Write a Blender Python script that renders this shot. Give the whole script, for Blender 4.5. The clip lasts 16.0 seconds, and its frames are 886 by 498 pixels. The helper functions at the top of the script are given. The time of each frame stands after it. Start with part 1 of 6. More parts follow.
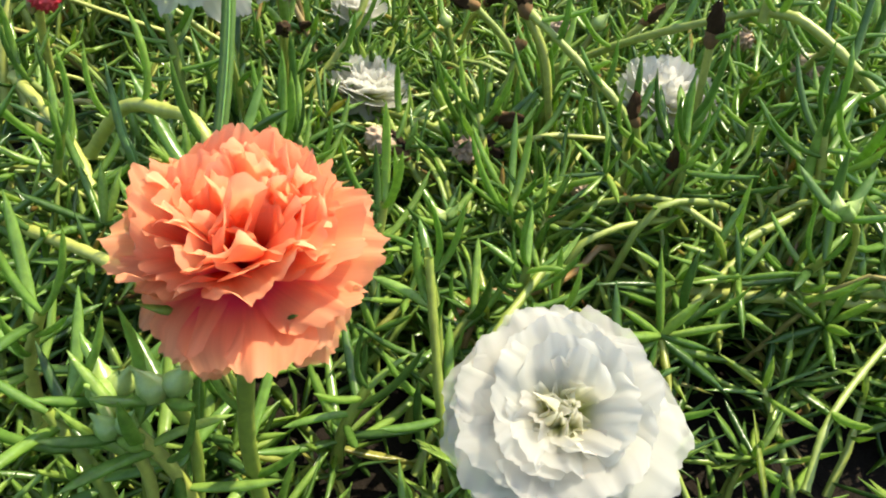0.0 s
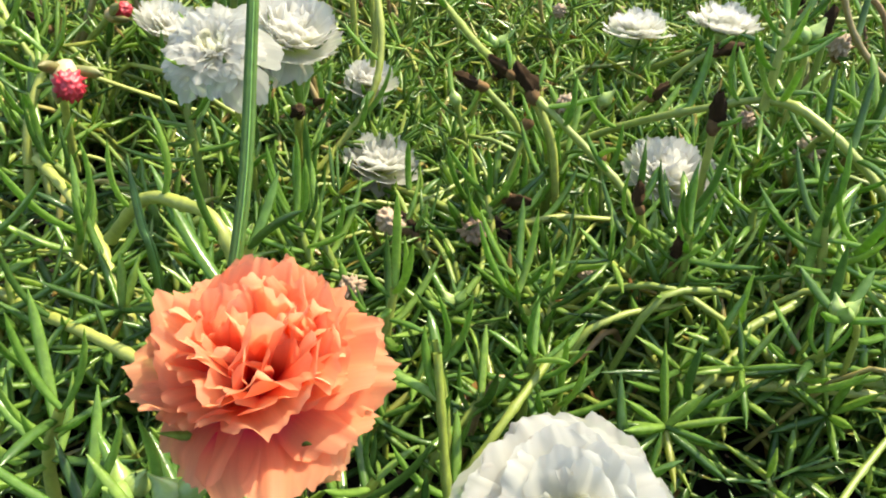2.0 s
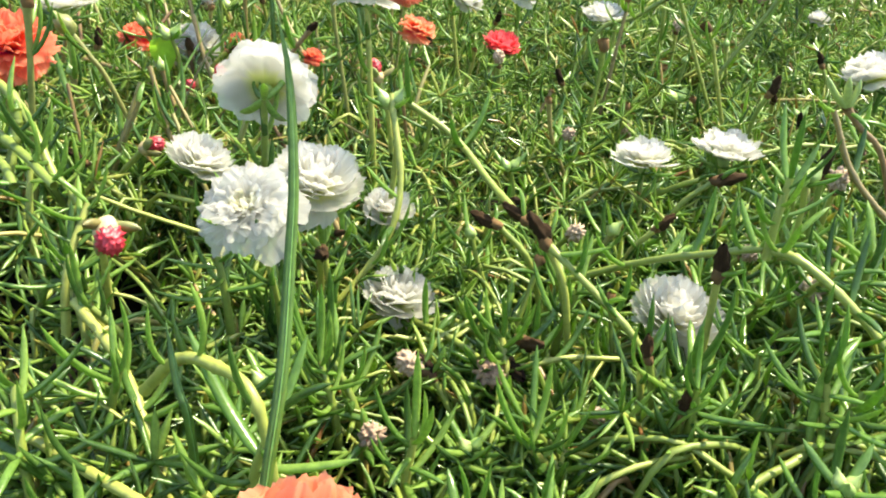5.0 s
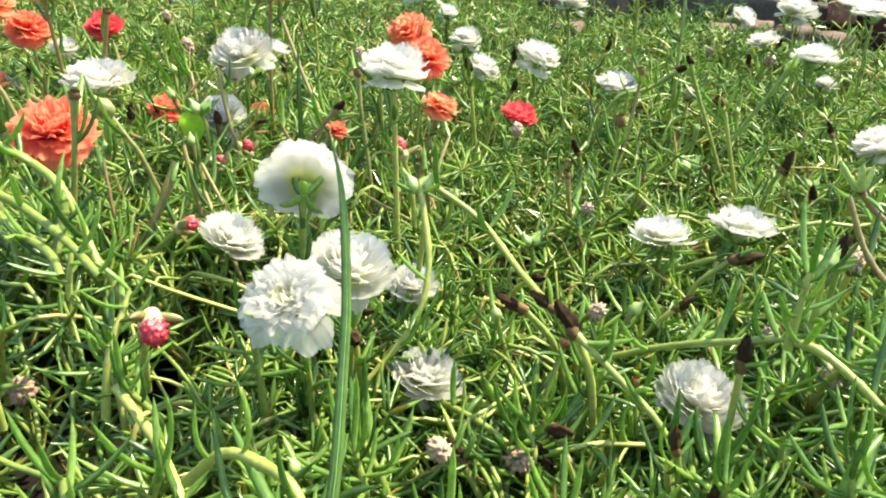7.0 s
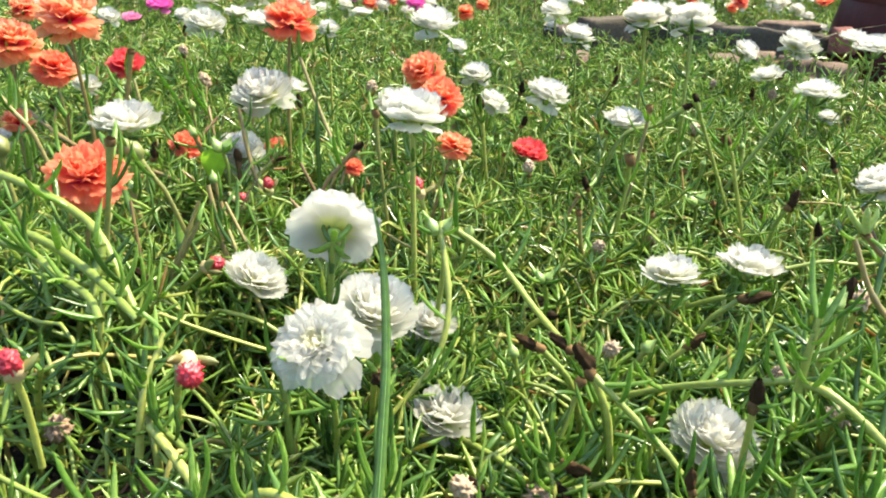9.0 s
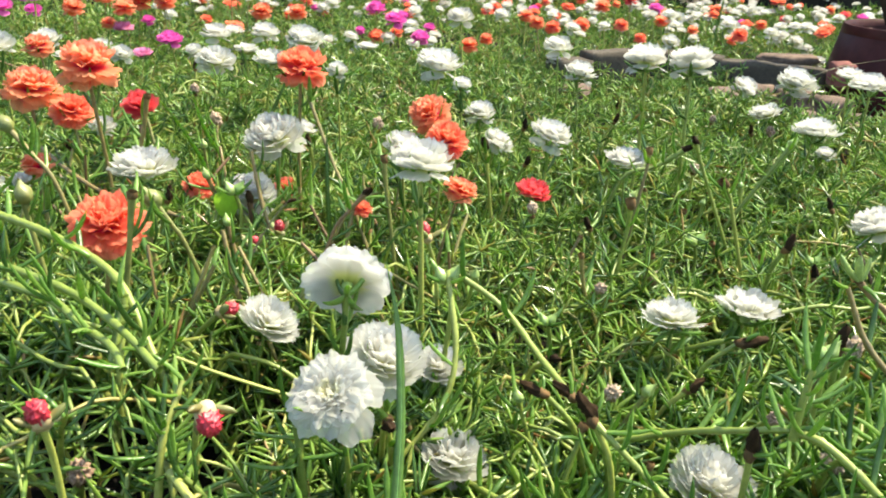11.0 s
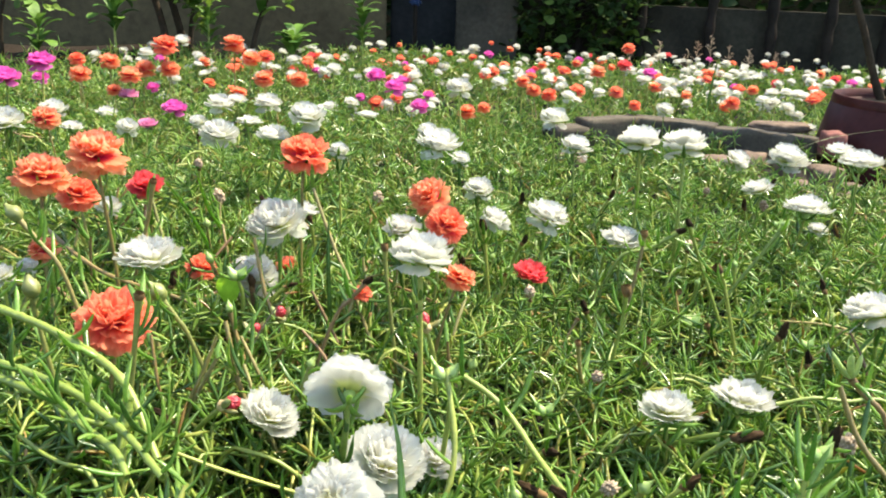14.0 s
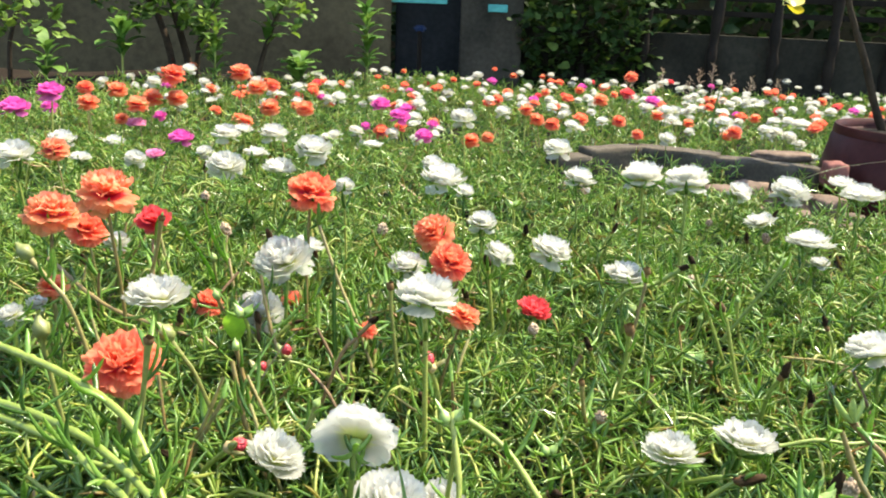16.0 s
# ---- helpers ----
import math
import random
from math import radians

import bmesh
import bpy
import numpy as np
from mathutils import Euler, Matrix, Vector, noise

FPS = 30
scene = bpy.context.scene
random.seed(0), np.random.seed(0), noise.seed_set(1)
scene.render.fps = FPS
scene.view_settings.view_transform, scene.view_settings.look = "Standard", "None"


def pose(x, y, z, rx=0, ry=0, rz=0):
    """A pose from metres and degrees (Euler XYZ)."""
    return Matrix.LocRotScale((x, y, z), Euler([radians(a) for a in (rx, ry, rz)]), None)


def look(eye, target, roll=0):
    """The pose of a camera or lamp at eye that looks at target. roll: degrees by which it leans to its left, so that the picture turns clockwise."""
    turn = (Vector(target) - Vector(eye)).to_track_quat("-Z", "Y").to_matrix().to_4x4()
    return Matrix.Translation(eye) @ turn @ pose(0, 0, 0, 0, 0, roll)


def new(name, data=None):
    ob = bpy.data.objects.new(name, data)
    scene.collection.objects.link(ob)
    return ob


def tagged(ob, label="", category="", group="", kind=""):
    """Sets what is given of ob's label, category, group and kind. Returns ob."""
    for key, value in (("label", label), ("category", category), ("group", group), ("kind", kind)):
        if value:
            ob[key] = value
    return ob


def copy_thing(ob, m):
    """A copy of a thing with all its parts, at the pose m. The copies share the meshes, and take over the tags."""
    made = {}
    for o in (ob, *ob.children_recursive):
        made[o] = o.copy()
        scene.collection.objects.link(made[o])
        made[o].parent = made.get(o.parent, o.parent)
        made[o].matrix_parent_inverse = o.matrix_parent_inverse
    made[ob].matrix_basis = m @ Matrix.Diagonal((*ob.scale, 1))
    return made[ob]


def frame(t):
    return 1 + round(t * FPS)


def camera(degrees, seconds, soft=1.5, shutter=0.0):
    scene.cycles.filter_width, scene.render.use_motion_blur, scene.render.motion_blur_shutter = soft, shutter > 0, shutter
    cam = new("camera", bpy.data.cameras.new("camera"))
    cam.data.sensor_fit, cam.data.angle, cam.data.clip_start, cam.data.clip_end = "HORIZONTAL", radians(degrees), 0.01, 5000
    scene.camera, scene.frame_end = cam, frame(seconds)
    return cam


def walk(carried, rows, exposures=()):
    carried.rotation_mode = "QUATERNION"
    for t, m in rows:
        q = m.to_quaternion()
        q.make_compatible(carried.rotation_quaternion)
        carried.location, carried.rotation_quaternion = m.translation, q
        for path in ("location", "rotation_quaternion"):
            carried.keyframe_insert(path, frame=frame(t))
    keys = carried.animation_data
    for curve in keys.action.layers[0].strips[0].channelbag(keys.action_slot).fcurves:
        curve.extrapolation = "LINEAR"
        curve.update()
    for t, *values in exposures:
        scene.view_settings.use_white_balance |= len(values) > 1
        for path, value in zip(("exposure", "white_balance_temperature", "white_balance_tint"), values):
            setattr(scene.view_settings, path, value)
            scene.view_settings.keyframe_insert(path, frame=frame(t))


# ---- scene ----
# the camera: seconds, eye in metres, then turn to the left, pitch and roll in degrees
cam = camera(57.65, 16.0, soft=2.0)
ROWS = [
    (0, 0.0000, 0.0000, 0.1325, 0.09, -35.19, 1.85),
    (0.5, 0.0009, 0.0014, 0.1384, 0.63, -34.58, 1.61),
    (1, 0.0007, 0.0014, 0.1413, 0.75, -33.79, 1.64),
    (1.5, 0.0003, 0.0019, 0.1445, 0.85, -33.08, 1.68),
    (2, -0.0006, 0.0035, 0.1492, 0.92, -32.47, 1.75),
    (2.5, -0.0023, 0.0036, 0.1532, 1.04, -31.73, 1.70),
    (3, -0.0024, 0.0038, 0.1585, 1.17, -31.00, 1.73),
    (3.5, -0.0031, 0.0040, 0.1637, 1.35, -30.28, 1.72),
    (4, -0.0038, 0.0054, 0.1708, 1.48, -29.53, 1.71),
    (6.5, -0.0128, 0.0071, 0.2008, 1.98, -25.81, 1.76),
    (7, -0.0169, 0.0056, 0.2066, 2.15, -25.14, 1.75),
    (7.5, -0.0206, 0.0038, 0.2120, 2.27, -24.59, 1.71),
    (8, -0.0227, 0.0025, 0.2148, 2.22, -24.22, 1.82),
    (10.5, -0.0295, -0.0116, 0.2358, 2.41, -22.73, 1.91),
    (11, -0.0294, -0.0123, 0.2408, 2.48, -22.18, 1.94),
    (11.5, -0.0306, -0.0135, 0.2463, 2.53, -21.49, 1.92),
    (12, -0.0309, -0.0137, 0.2503, 2.55, -20.84, 1.97),
    (12.5, -0.0305, -0.0134, 0.2555, 2.50, -20.23, 2.05),
    (13, -0.0315, -0.0131, 0.2600, 2.42, -19.68, 2.14),
    (13.5, -0.0312, -0.0127, 0.2647, 2.42, -19.17, 2.15),
    (14, -0.0317, -0.0125, 0.2698, 2.40, -18.67, 2.22),
    (14.5, -0.0325, -0.0130, 0.2741, 2.43, -18.19, 2.22),
    (15, -0.0328, -0.0138, 0.2780, 2.49, -17.77, 2.31),
    (15.5, -0.0345, -0.0142, 0.2812, 2.55, -17.45, 2.35),
    (16, -0.0335, -0.0145, 0.2842, 2.68, -17.18, 2.35),
]


def eye_pose(x, y, z, yaw, pitch, roll):
    a, b = radians(yaw), radians(pitch)
    way = Vector((-math.sin(a) * math.cos(b), math.cos(a) * math.cos(b), math.sin(b)))
    return look((x, y, z), Vector((x, y, z)) + way, roll)


walk(cam, [(t, eye_pose(*row)) for t, *row in ROWS], [(0, 1.68, 7750, 5), (4, 1.86, 7650, 5), (6.5, 2.08, 7600, 4), (8, 2.08, 7600, 4), (10.5, 1.83, 7450, 4), (16, 1.99, 7450, 5)])


# ---- light ----
SUN_ELEVATION, SUN_TURN = 60.0, 62.0  # degrees up; degrees to the right of straight ahead
world = bpy.data.worlds.new("sky")
scene.world = world
world.use_nodes = True
sky = world.node_tree.nodes.new("ShaderNodeTexSky")
sky.sky_type, sky.sun_disc = "NISHITA", False
sky.sun_elevation, sky.sun_rotation = radians(SUN_ELEVATION), radians(SUN_TURN)
backg = world.node_tree.nodes["Background"]
backg.inputs["Strength"].default_value = 0.15
world.node_tree.links.new(sky.outputs[0], backg.inputs["Color"])
sun = new("sun", bpy.data.lights.new("sun", "SUN"))
sun.data.energy, sun.data.angle, sun.data.color = 3.5, radians(0.6), (1.0, 0.94, 0.82)
a, b = radians(SUN_TURN), radians(SUN_ELEVATION)
sun.matrix_world = look((10 * math.sin(a) * math.cos(b), 10 * math.cos(a) * math.cos(b), 10 * math.sin(b)), (0, 0, 0))


# ---- materials ----
def material(name):
    m = bpy.data.materials.new(name)
    m.use_nodes = True
    nt = m.node_tree
    return m, nt, nt.nodes["Principled BSDF"], nt.nodes["Material Output"]


def ramp(nt, stops, source=None):
    node = nt.nodes.new("ShaderNodeValToRGB")
    cr = node.color_ramp
    while len(cr.elements) < len(stops):
        cr.elements.new(0.5)
    for el, (p, c) in zip(cr.elements, stops):
        el.position, el.color = p, (*c, 1)
    if source:
        nt.links.new(source, node.inputs[0])
    return node.outputs[0]


def noise_of(nt, scale, detail=4.0, rough=0.55, coords="Object"):
    tc = nt.nodes.new("ShaderNodeTexCoord")
    n = nt.nodes.new("ShaderNodeTexNoise")
    n.inputs["Scale"].default_value, n.inputs["Detail"].default_value, n.inputs["Roughness"].default_value = scale, detail, rough
    nt.links.new(tc.outputs[coords], n.inputs["Vector"])
    return n.outputs["Fac"]


def mixed(nt, kind, fac, one, two):
    n = nt.nodes.new("ShaderNodeMix")
    n.data_type, n.blend_type = "RGBA", kind
    for key, v in (("Factor", fac), ("A", one), ("B", two)):
        sock = next(s for s in n.inputs if s.name == key and (s.type == "VALUE" if key == "Factor" else s.type == "RGBA"))
        if isinstance(v, (int, float)):
            sock.default_value = v
        elif isinstance(v, tuple):
            sock.default_value = (*v, 1)
        else:
            nt.links.new(v, sock)
    return next(s for s in n.outputs if s.type == "RGBA")


def bumped(nt, bsdf, height, strength, distance):
    n = nt.nodes.new("ShaderNodeBump")
    n.inputs["Strength"].default_value, n.inputs["Distance"].default_value = strength, distance
    nt.links.new(height, n.inputs["Height"])
    nt.links.new(n.outputs[0], bsdf.inputs["Normal"])


def thin(nt, bsdf, out, colour, amount, clear=0.0):
    """Lets light through a leaf or petal; clear: the share that passes straight on."""
    tr, mx = nt.nodes.new("ShaderNodeBsdfTranslucent"), nt.nodes.new("ShaderNodeMixShader")
    nt.links.new(colour, tr.inputs["Color"])
    mx.inputs[0].default_value = amount
    nt.links.new(bsdf.outputs[0], mx.inputs[1])
    nt.links.new(tr.outputs[0], mx.inputs[2])
    last = mx
    if clear:
        tp, last = nt.nodes.new("ShaderNodeBsdfTransparent"), nt.nodes.new("ShaderNodeMixShader")
        nt.links.new(mixed(nt, "MIX", 0.6, colour, (0.97, 0.97, 0.97)), tp.inputs["Color"])
        last.inputs[0].default_value = clear
        nt.links.new(mx.outputs[0], last.inputs[1])
        nt.links.new(tp.outputs[0], last.inputs[2])
    nt.links.new(last.outputs[0], out.inputs["Surface"])


def plant_material(name, stops, random_by, rough=0.26, through_light=0.55, grain=400.0, shine=0.8):
    m, nt, bsdf, out = material(name)
    if random_by == "island":
        src = nt.nodes.new("ShaderNodeNewGeometry").outputs["Random Per Island"]
    else:
        src = nt.nodes.new("ShaderNodeObjectInfo").outputs["Random"]
    base = ramp(nt, stops, src)
    blot = ramp(nt, [(0.3, (0.72, 0.75, 0.7)), (0.7, (1.15, 1.12, 1.0))], noise_of(nt, grain, 3.0))
    col = mixed(nt, "MULTIPLY", 1.0, base, blot)
    nt.links.new(col, bsdf.inputs["Base Color"])
    bsdf.inputs["Roughness"].default_value = rough
    bsdf.inputs["Specular IOR Level"].default_value = shine
    bumped(nt, bsdf, noise_of(nt, grain * 3, 2.0), 0.25, 0.0004)
    if through_light:
        thin(nt, bsdf, out, col, through_light)
    return m


LEAF_STOPS = [(0.0, (0.068, 0.155, 0.043)), (0.3, (0.14, 0.28, 0.064)), (0.62, (0.245, 0.405, 0.088)), (0.88, (0.35, 0.5, 0.13)), (0.96, (0.43, 0.47, 0.13)), (1.0, (0.3, 0.15, 0.06))]
leaf_many = plant_material("succulent leaf", LEAF_STOPS, "island")
leaf_one = plant_material("succulent leaf single", [(0.0, LEAF_STOPS[0][1]), (0.45, (0.18, 0.35, 0.072)), (1.0, (0.32, 0.49, 0.12))], "object")
STEM_STOPS = [(0.0, (0.15, 0.22, 0.033)), (0.5, (0.235, 0.295, 0.05)), (0.85, (0.33, 0.36, 0.08)), (1.0, (0.3, 0.16, 0.07))]
stem_many = plant_material("fleshy stem", STEM_STOPS, "island", 0.5, 0.15, 250.0)
stem_one = plant_material("fleshy stem single", STEM_STOPS[:3], "object", 0.5, 0.15, 250.0)
stem_red = plant_material("reddish stem", [(0.0, (0.2, 0.13, 0.045)), (0.5, (0.25, 0.2, 0.07)), (1.0, (0.2, 0.22, 0.06))], "object", 0.45, 0.1, 250.0)
grass_green = plant_material("grass blade", [(0.0, (0.09, 0.19, 0.03)), (1.0, (0.14, 0.28, 0.045))], "object", 0.4, 0.4, 300.0)
rib_green = plant_material("grass midrib", [(0.0, (0.1, 0.24, 0.05)), (1.0, (0.14, 0.3, 0.07))], "object", 0.5, 0.1, 300.0)
bud_green = plant_material("green bud", [(0.0, (0.22, 0.36, 0.09)), (1.0, (0.36, 0.46, 0.16))], "object", 0.35, 0.2, 300.0)
bud_red = plant_material("red bud", [(0.0, (0.42, 0.012, 0.035)), (1.0, (0.58, 0.03, 0.06))], "object", 0.45, 0.25, 500.0)
dry_dark = plant_material("withered dark petal", [(0.0, (0.014, 0.008, 0.004)), (1.0, (0.05, 0.027, 0.013))], "object", 0.9, 0.0, 500.0, 0.15)
dry_brown = plant_material("dry brown calyx", [(0.0, (0.09, 0.05, 0.024)), (1.0, (0.2, 0.115, 0.05))], "object", 0.8, 0.05, 500.0, 0.2)
bud_cream = plant_material("cream bud cup", [(0.0, (0.5, 0.36, 0.2)), (0.5, (0.42, 0.4, 0.18)), (1.0, (0.56, 0.46, 0.3))], "object", 0.5, 0.2, 300.0)
bract_olive = plant_material("olive bract", [(0.0, (0.17, 0.15, 0.045)), (1.0, (0.2, 0.24, 0.07))], "object", 0.5, 0.15, 300.0)
twig_brown = plant_material("dry twig", [(0.0, (0.13, 0.06, 0.025)), (0.6, (0.22, 0.13, 0.055)), (1.0, (0.2, 0.19, 0.06))], "object", 0.7, 0.0, 300.0)
dry_pale = plant_material("withered pale petal", [(0.0, (0.32, 0.2, 0.14)), (1.0, (0.45, 0.33, 0.25))], "object", 0.75, 0.15, 500.0)
broad_leaf = plant_material("broad leaf", [(0.0, (0.05, 0.13, 0.025)), (1.0, (0.14, 0.26, 0.05))], "object", 0.55, 0.35, 120.0, 0.3)
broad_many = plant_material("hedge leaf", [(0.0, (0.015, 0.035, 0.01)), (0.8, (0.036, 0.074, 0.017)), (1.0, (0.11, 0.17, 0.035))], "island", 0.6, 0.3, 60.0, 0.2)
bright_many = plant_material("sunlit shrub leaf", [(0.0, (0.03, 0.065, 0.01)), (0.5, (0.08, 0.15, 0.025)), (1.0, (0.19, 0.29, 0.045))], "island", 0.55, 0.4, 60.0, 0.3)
weed_green = plant_material("weed leaf", [(0.0, (0.28, 0.55, 0.04)), (1.0, (0.33, 0.6, 0.06))], "object", 0.4, 0.6, 150.0)
yellow_leaf = plant_material("yellow leaf", [(0.0, (0.5, 0.4, 0.03)), (1.0, (0.6, 0.48, 0.05))], "object", 0.4, 0.4, 100.0)


def petal_material(name, stops, rough=0.6, through_light=0.56, vein=0.12, clear=0.16):
    m, nt, bsdf, out = material(name)
    uv = nt.nodes.new("ShaderNodeUVMap")
    uv.uv_map = "petal"
    sep = nt.nodes.new("ShaderNodeSeparateXYZ")
    nt.links.new(uv.outputs[0], sep.inputs[0])
    base = ramp(nt, stops, sep.outputs["Y"])
    stretch = nt.nodes.new("ShaderNodeMapping")
    stretch.inputs["Scale"].default_value = (26, 1.6, 1)
    nt.links.new(uv.outputs[0], stretch.inputs[0])
    n = nt.nodes.new("ShaderNodeTexNoise")
    n.inputs["Scale"].default_value, n.inputs["Detail"].default_value = 1.0, 3.0
    nt.links.new(stretch.outputs[0], n.inputs["Vector"])
    veins = ramp(nt, [(0.3, (1 - vein,) * 3), (0.7, (1.0, 1.0, 1.0))], n.outputs["Fac"])
    rnd = nt.nodes.new("ShaderNodeObjectInfo").outputs["Random"]
    shade = ramp(nt, [(0.0, (0.94, 0.92, 0.92)), (1.0, (1.0, 1.0, 1.0))], rnd)
    col = mixed(nt, "MULTIPLY", 1.0, mixed(nt, "MULTIPLY", 1.0, base, veins), shade)
    nt.links.new(col, bsdf.inputs["Base Color"])
    bsdf.inputs["Roughness"].default_value = rough
    bsdf.inputs["Specular IOR Level"].default_value = 0.3
    bumped(nt, bsdf, n.outputs["Fac"], 0.15, 0.0004)
    thin(nt, bsdf, out, col, through_light, clear)
    return m


PETAL = {
    "white": petal_material("white petal", [(0.0, (0.58, 0.67, 0.15)), (0.25, (0.78, 0.81, 0.42)), (0.42, (0.715, 0.72, 0.65)), (1.0, (0.712, 0.718, 0.7))], vein=0.02, clear=0.44, through_light=0.6),
    "cream": petal_material("cream petal", [(0.0, (0.55, 0.65, 0.15)), (0.5, (0.8, 0.81, 0.56)), (1.0, (0.79, 0.79, 0.73))], vein=0.02, clear=0.42, through_light=0.6),
    "orange": petal_material("orange petal", [(0.0, (0.84, 0.015, 0.15)), (0.32, (0.92, 0.08, 0.14)), (0.55, (0.94, 0.26, 0.13)), (0.78, (0.93, 0.34, 0.18)), (1.0, (0.925, 0.41, 0.285))], clear=0.2, through_light=0.72, vein=0.16),
    "peach": petal_material("peach petal", [(0.0, (0.88, 0.02, 0.2)), (0.38, (0.94, 0.1, 0.17)), (0.58, (0.95, 0.33, 0.19)), (0.75, (0.95, 0.41, 0.225)), (1.0, (0.95, 0.46, 0.275))], clear=0.16, through_light=0.66, vein=0.1),
    "coral": petal_material("coral petal", [(0.0, (0.75, 0.02, 0.3)), (0.3, (0.88, 0.06, 0.2)), (0.55, (0.92, 0.18, 0.12)), (1.0, (0.93, 0.33, 0.19))], clear=0.2),
    "red": petal_material("red petal", [(0.0, (0.6, 0.01, 0.06)), (0.5, (0.78, 0.06, 0.1)), (1.0, (0.83, 0.14, 0.15))]),
    "magenta": petal_material("magenta petal", [(0.0, (0.66, 0.12, 0.42)), (0.5, (0.76, 0.08, 0.5)), (1.0, (0.8, 0.17, 0.53))]),
    "pink": petal_material("pink petal", [(0.0, (0.66, 0.12, 0.34)), (0.5, (0.78, 0.25, 0.5)), (1.0, (0.82, 0.38, 0.6))]),
}


def mineral(name, light, dark, scale, rough, bump, fine, shine=0.12):
    m, nt, bsdf, out = material(name)
    big = ramp(nt, [(0.3, dark), (0.7, light)], noise_of(nt, scale, 6.0, 0.6))
    small = ramp(nt, [(0.3, (0.75, 0.75, 0.75)), (0.65, (1.1, 1.1, 1.1))], noise_of(nt, fine, 4.0))
    nt.links.new(mixed(nt, "MULTIPLY", 1.0, big, small), bsdf.inputs["Base Color"])
    bsdf.inputs["Roughness"].default_value = rough
    bsdf.inputs["Specular IOR Level"].default_value = shine
    bumped(nt, bsdf, noise_of(nt, fine * 0.6, 6.0, 0.7), 0.6, bump)
    return m


# damp soil; near black because the leaf shade is in the colour too
soil = mineral("damp soil darkened for shade", (0.013, 0.0095, 0.0068), (0.006, 0.0046, 0.0036), 14, 0.95, 0.01, 90)
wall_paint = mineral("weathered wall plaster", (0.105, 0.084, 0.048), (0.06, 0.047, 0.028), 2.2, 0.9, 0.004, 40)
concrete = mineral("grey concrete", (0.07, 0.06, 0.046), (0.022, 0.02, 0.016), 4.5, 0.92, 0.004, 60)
# mottled concrete of the low wall, its shade put into the darker colour
shaded_concrete = mineral("shade-darkened mottled concrete", (0.044, 0.039, 0.029), (0.015, 0.0135, 0.0105), 5, 0.92, 0.004, 60)
kerb_stone = mineral("mortar kerb", (0.11, 0.093, 0.073), (0.052, 0.044, 0.035), 18, 0.92, 0.003, 160)
# brown earth, darkened to stand for the wall's shade at its foot
earth = mineral("dry brown earth darkened for shade", (0.026, 0.018, 0.0125), (0.012, 0.0085, 0.0062), 9, 0.95, 0.006, 70)
rubble = mineral("rubble stone", (0.19, 0.135, 0.105), (0.085, 0.062, 0.048), 16, 0.92, 0.003, 120)
pot_clay = mineral("dark red plastic pot", (0.06, 0.0155, 0.014), (0.037, 0.0105, 0.0098), 6, 0.5, 0.0006, 60)
brick_clay = mineral("pale red clay", (0.24, 0.1, 0.085), (0.15, 0.062, 0.055), 12, 0.85, 0.002, 90)
bark = mineral("bark", (0.06, 0.042, 0.028), (0.024, 0.018, 0.013), 20, 0.95, 0.004, 120)
iron = mineral("dark rusty rail", (0.022, 0.016, 0.012), (0.01, 0.008, 0.007), 10, 0.75, 0.001, 90)
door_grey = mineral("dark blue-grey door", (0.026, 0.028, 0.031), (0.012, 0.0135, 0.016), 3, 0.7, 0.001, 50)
teal_paint = mineral("teal sheet", (0.1, 0.42, 0.4), (0.07, 0.32, 0.31), 6, 0.6, 0.001, 60)
blue_paint = mineral("blue plastic", (0.02, 0.04, 0.11), (0.012, 0.026, 0.08), 6, 0.4, 0.001, 60)


# ---- mesh helpers ----
def mesh_of(name, verts, faces, mats, index=None, smooth=True, uv=None):
    """A mesh from arrays; faces: one array of quads (or triangles) of equal size, or a list of polygons."""
    me = bpy.data.meshes.new(name)
    if isinstance(faces, np.ndarray):
        k = faces.shape[1]
        me.vertices.add(len(verts))
        me.vertices.foreach_set("co", np.ascontiguousarray(verts, np.float32).ravel())
        me.loops.add(faces.size)
        me.loops.foreach_set("vertex_index", np.ascontiguousarray(faces, np.int32).ravel())
        me.polygons.add(len(faces))
        me.polygons.foreach_set("loop_start", np.arange(0, faces.size, k, dtype=np.int32))
    else:
        me.from_pydata([tuple(v) for v in verts], [], [tuple(f) for f in faces])
    for m in mats:
        me.materials.append(m)
    if index is not None:
        me.polygons.foreach_set("material_index", np.ascontiguousarray(index, np.int32))
    me.polygons.foreach_set("use_smooth", np.full(len(me.polygons), smooth, bool))
    me.update(calc_edges=True)
    if uv is not None:
        layer = me.uv_layers.new(name="petal")
        ids = np.empty(len(me.loops), np.int32)
        me.loops.foreach_get("vertex_index", ids)
        layer.data.foreach_set("uv", np.ascontiguousarray(uv[ids], np.float32).ravel())
    me.validate()
    return me


def part(name, me, parent, m=None, label=""):
    ob = new(name, me)
    ob.parent = parent
    if m is not None:
        ob.matrix_basis = m
    return tagged(ob, label)


def thing(name, at, label, category, group=""):
    ob = new(name)
    ob.empty_display_size = 0.01
    ob.matrix_basis = Matrix.Translation(at)
    return tagged(ob, label, category, group)


def box_bm(bm, size, centre, turn=0.0, bevel=0.0):
    geom = bmesh.ops.create_cube(bm, size=1.0, matrix=Matrix.Translation(centre) @ pose(0, 0, 0, 0, 0, turn) @ Matrix.Diagonal((*size, 1)))
    if bevel:
        edges = {e for v in geom["verts"] for e in v.link_edges}
        bmesh.ops.bevel(bm, geom=list(edges), offset=bevel, segments=2, affect="EDGES")


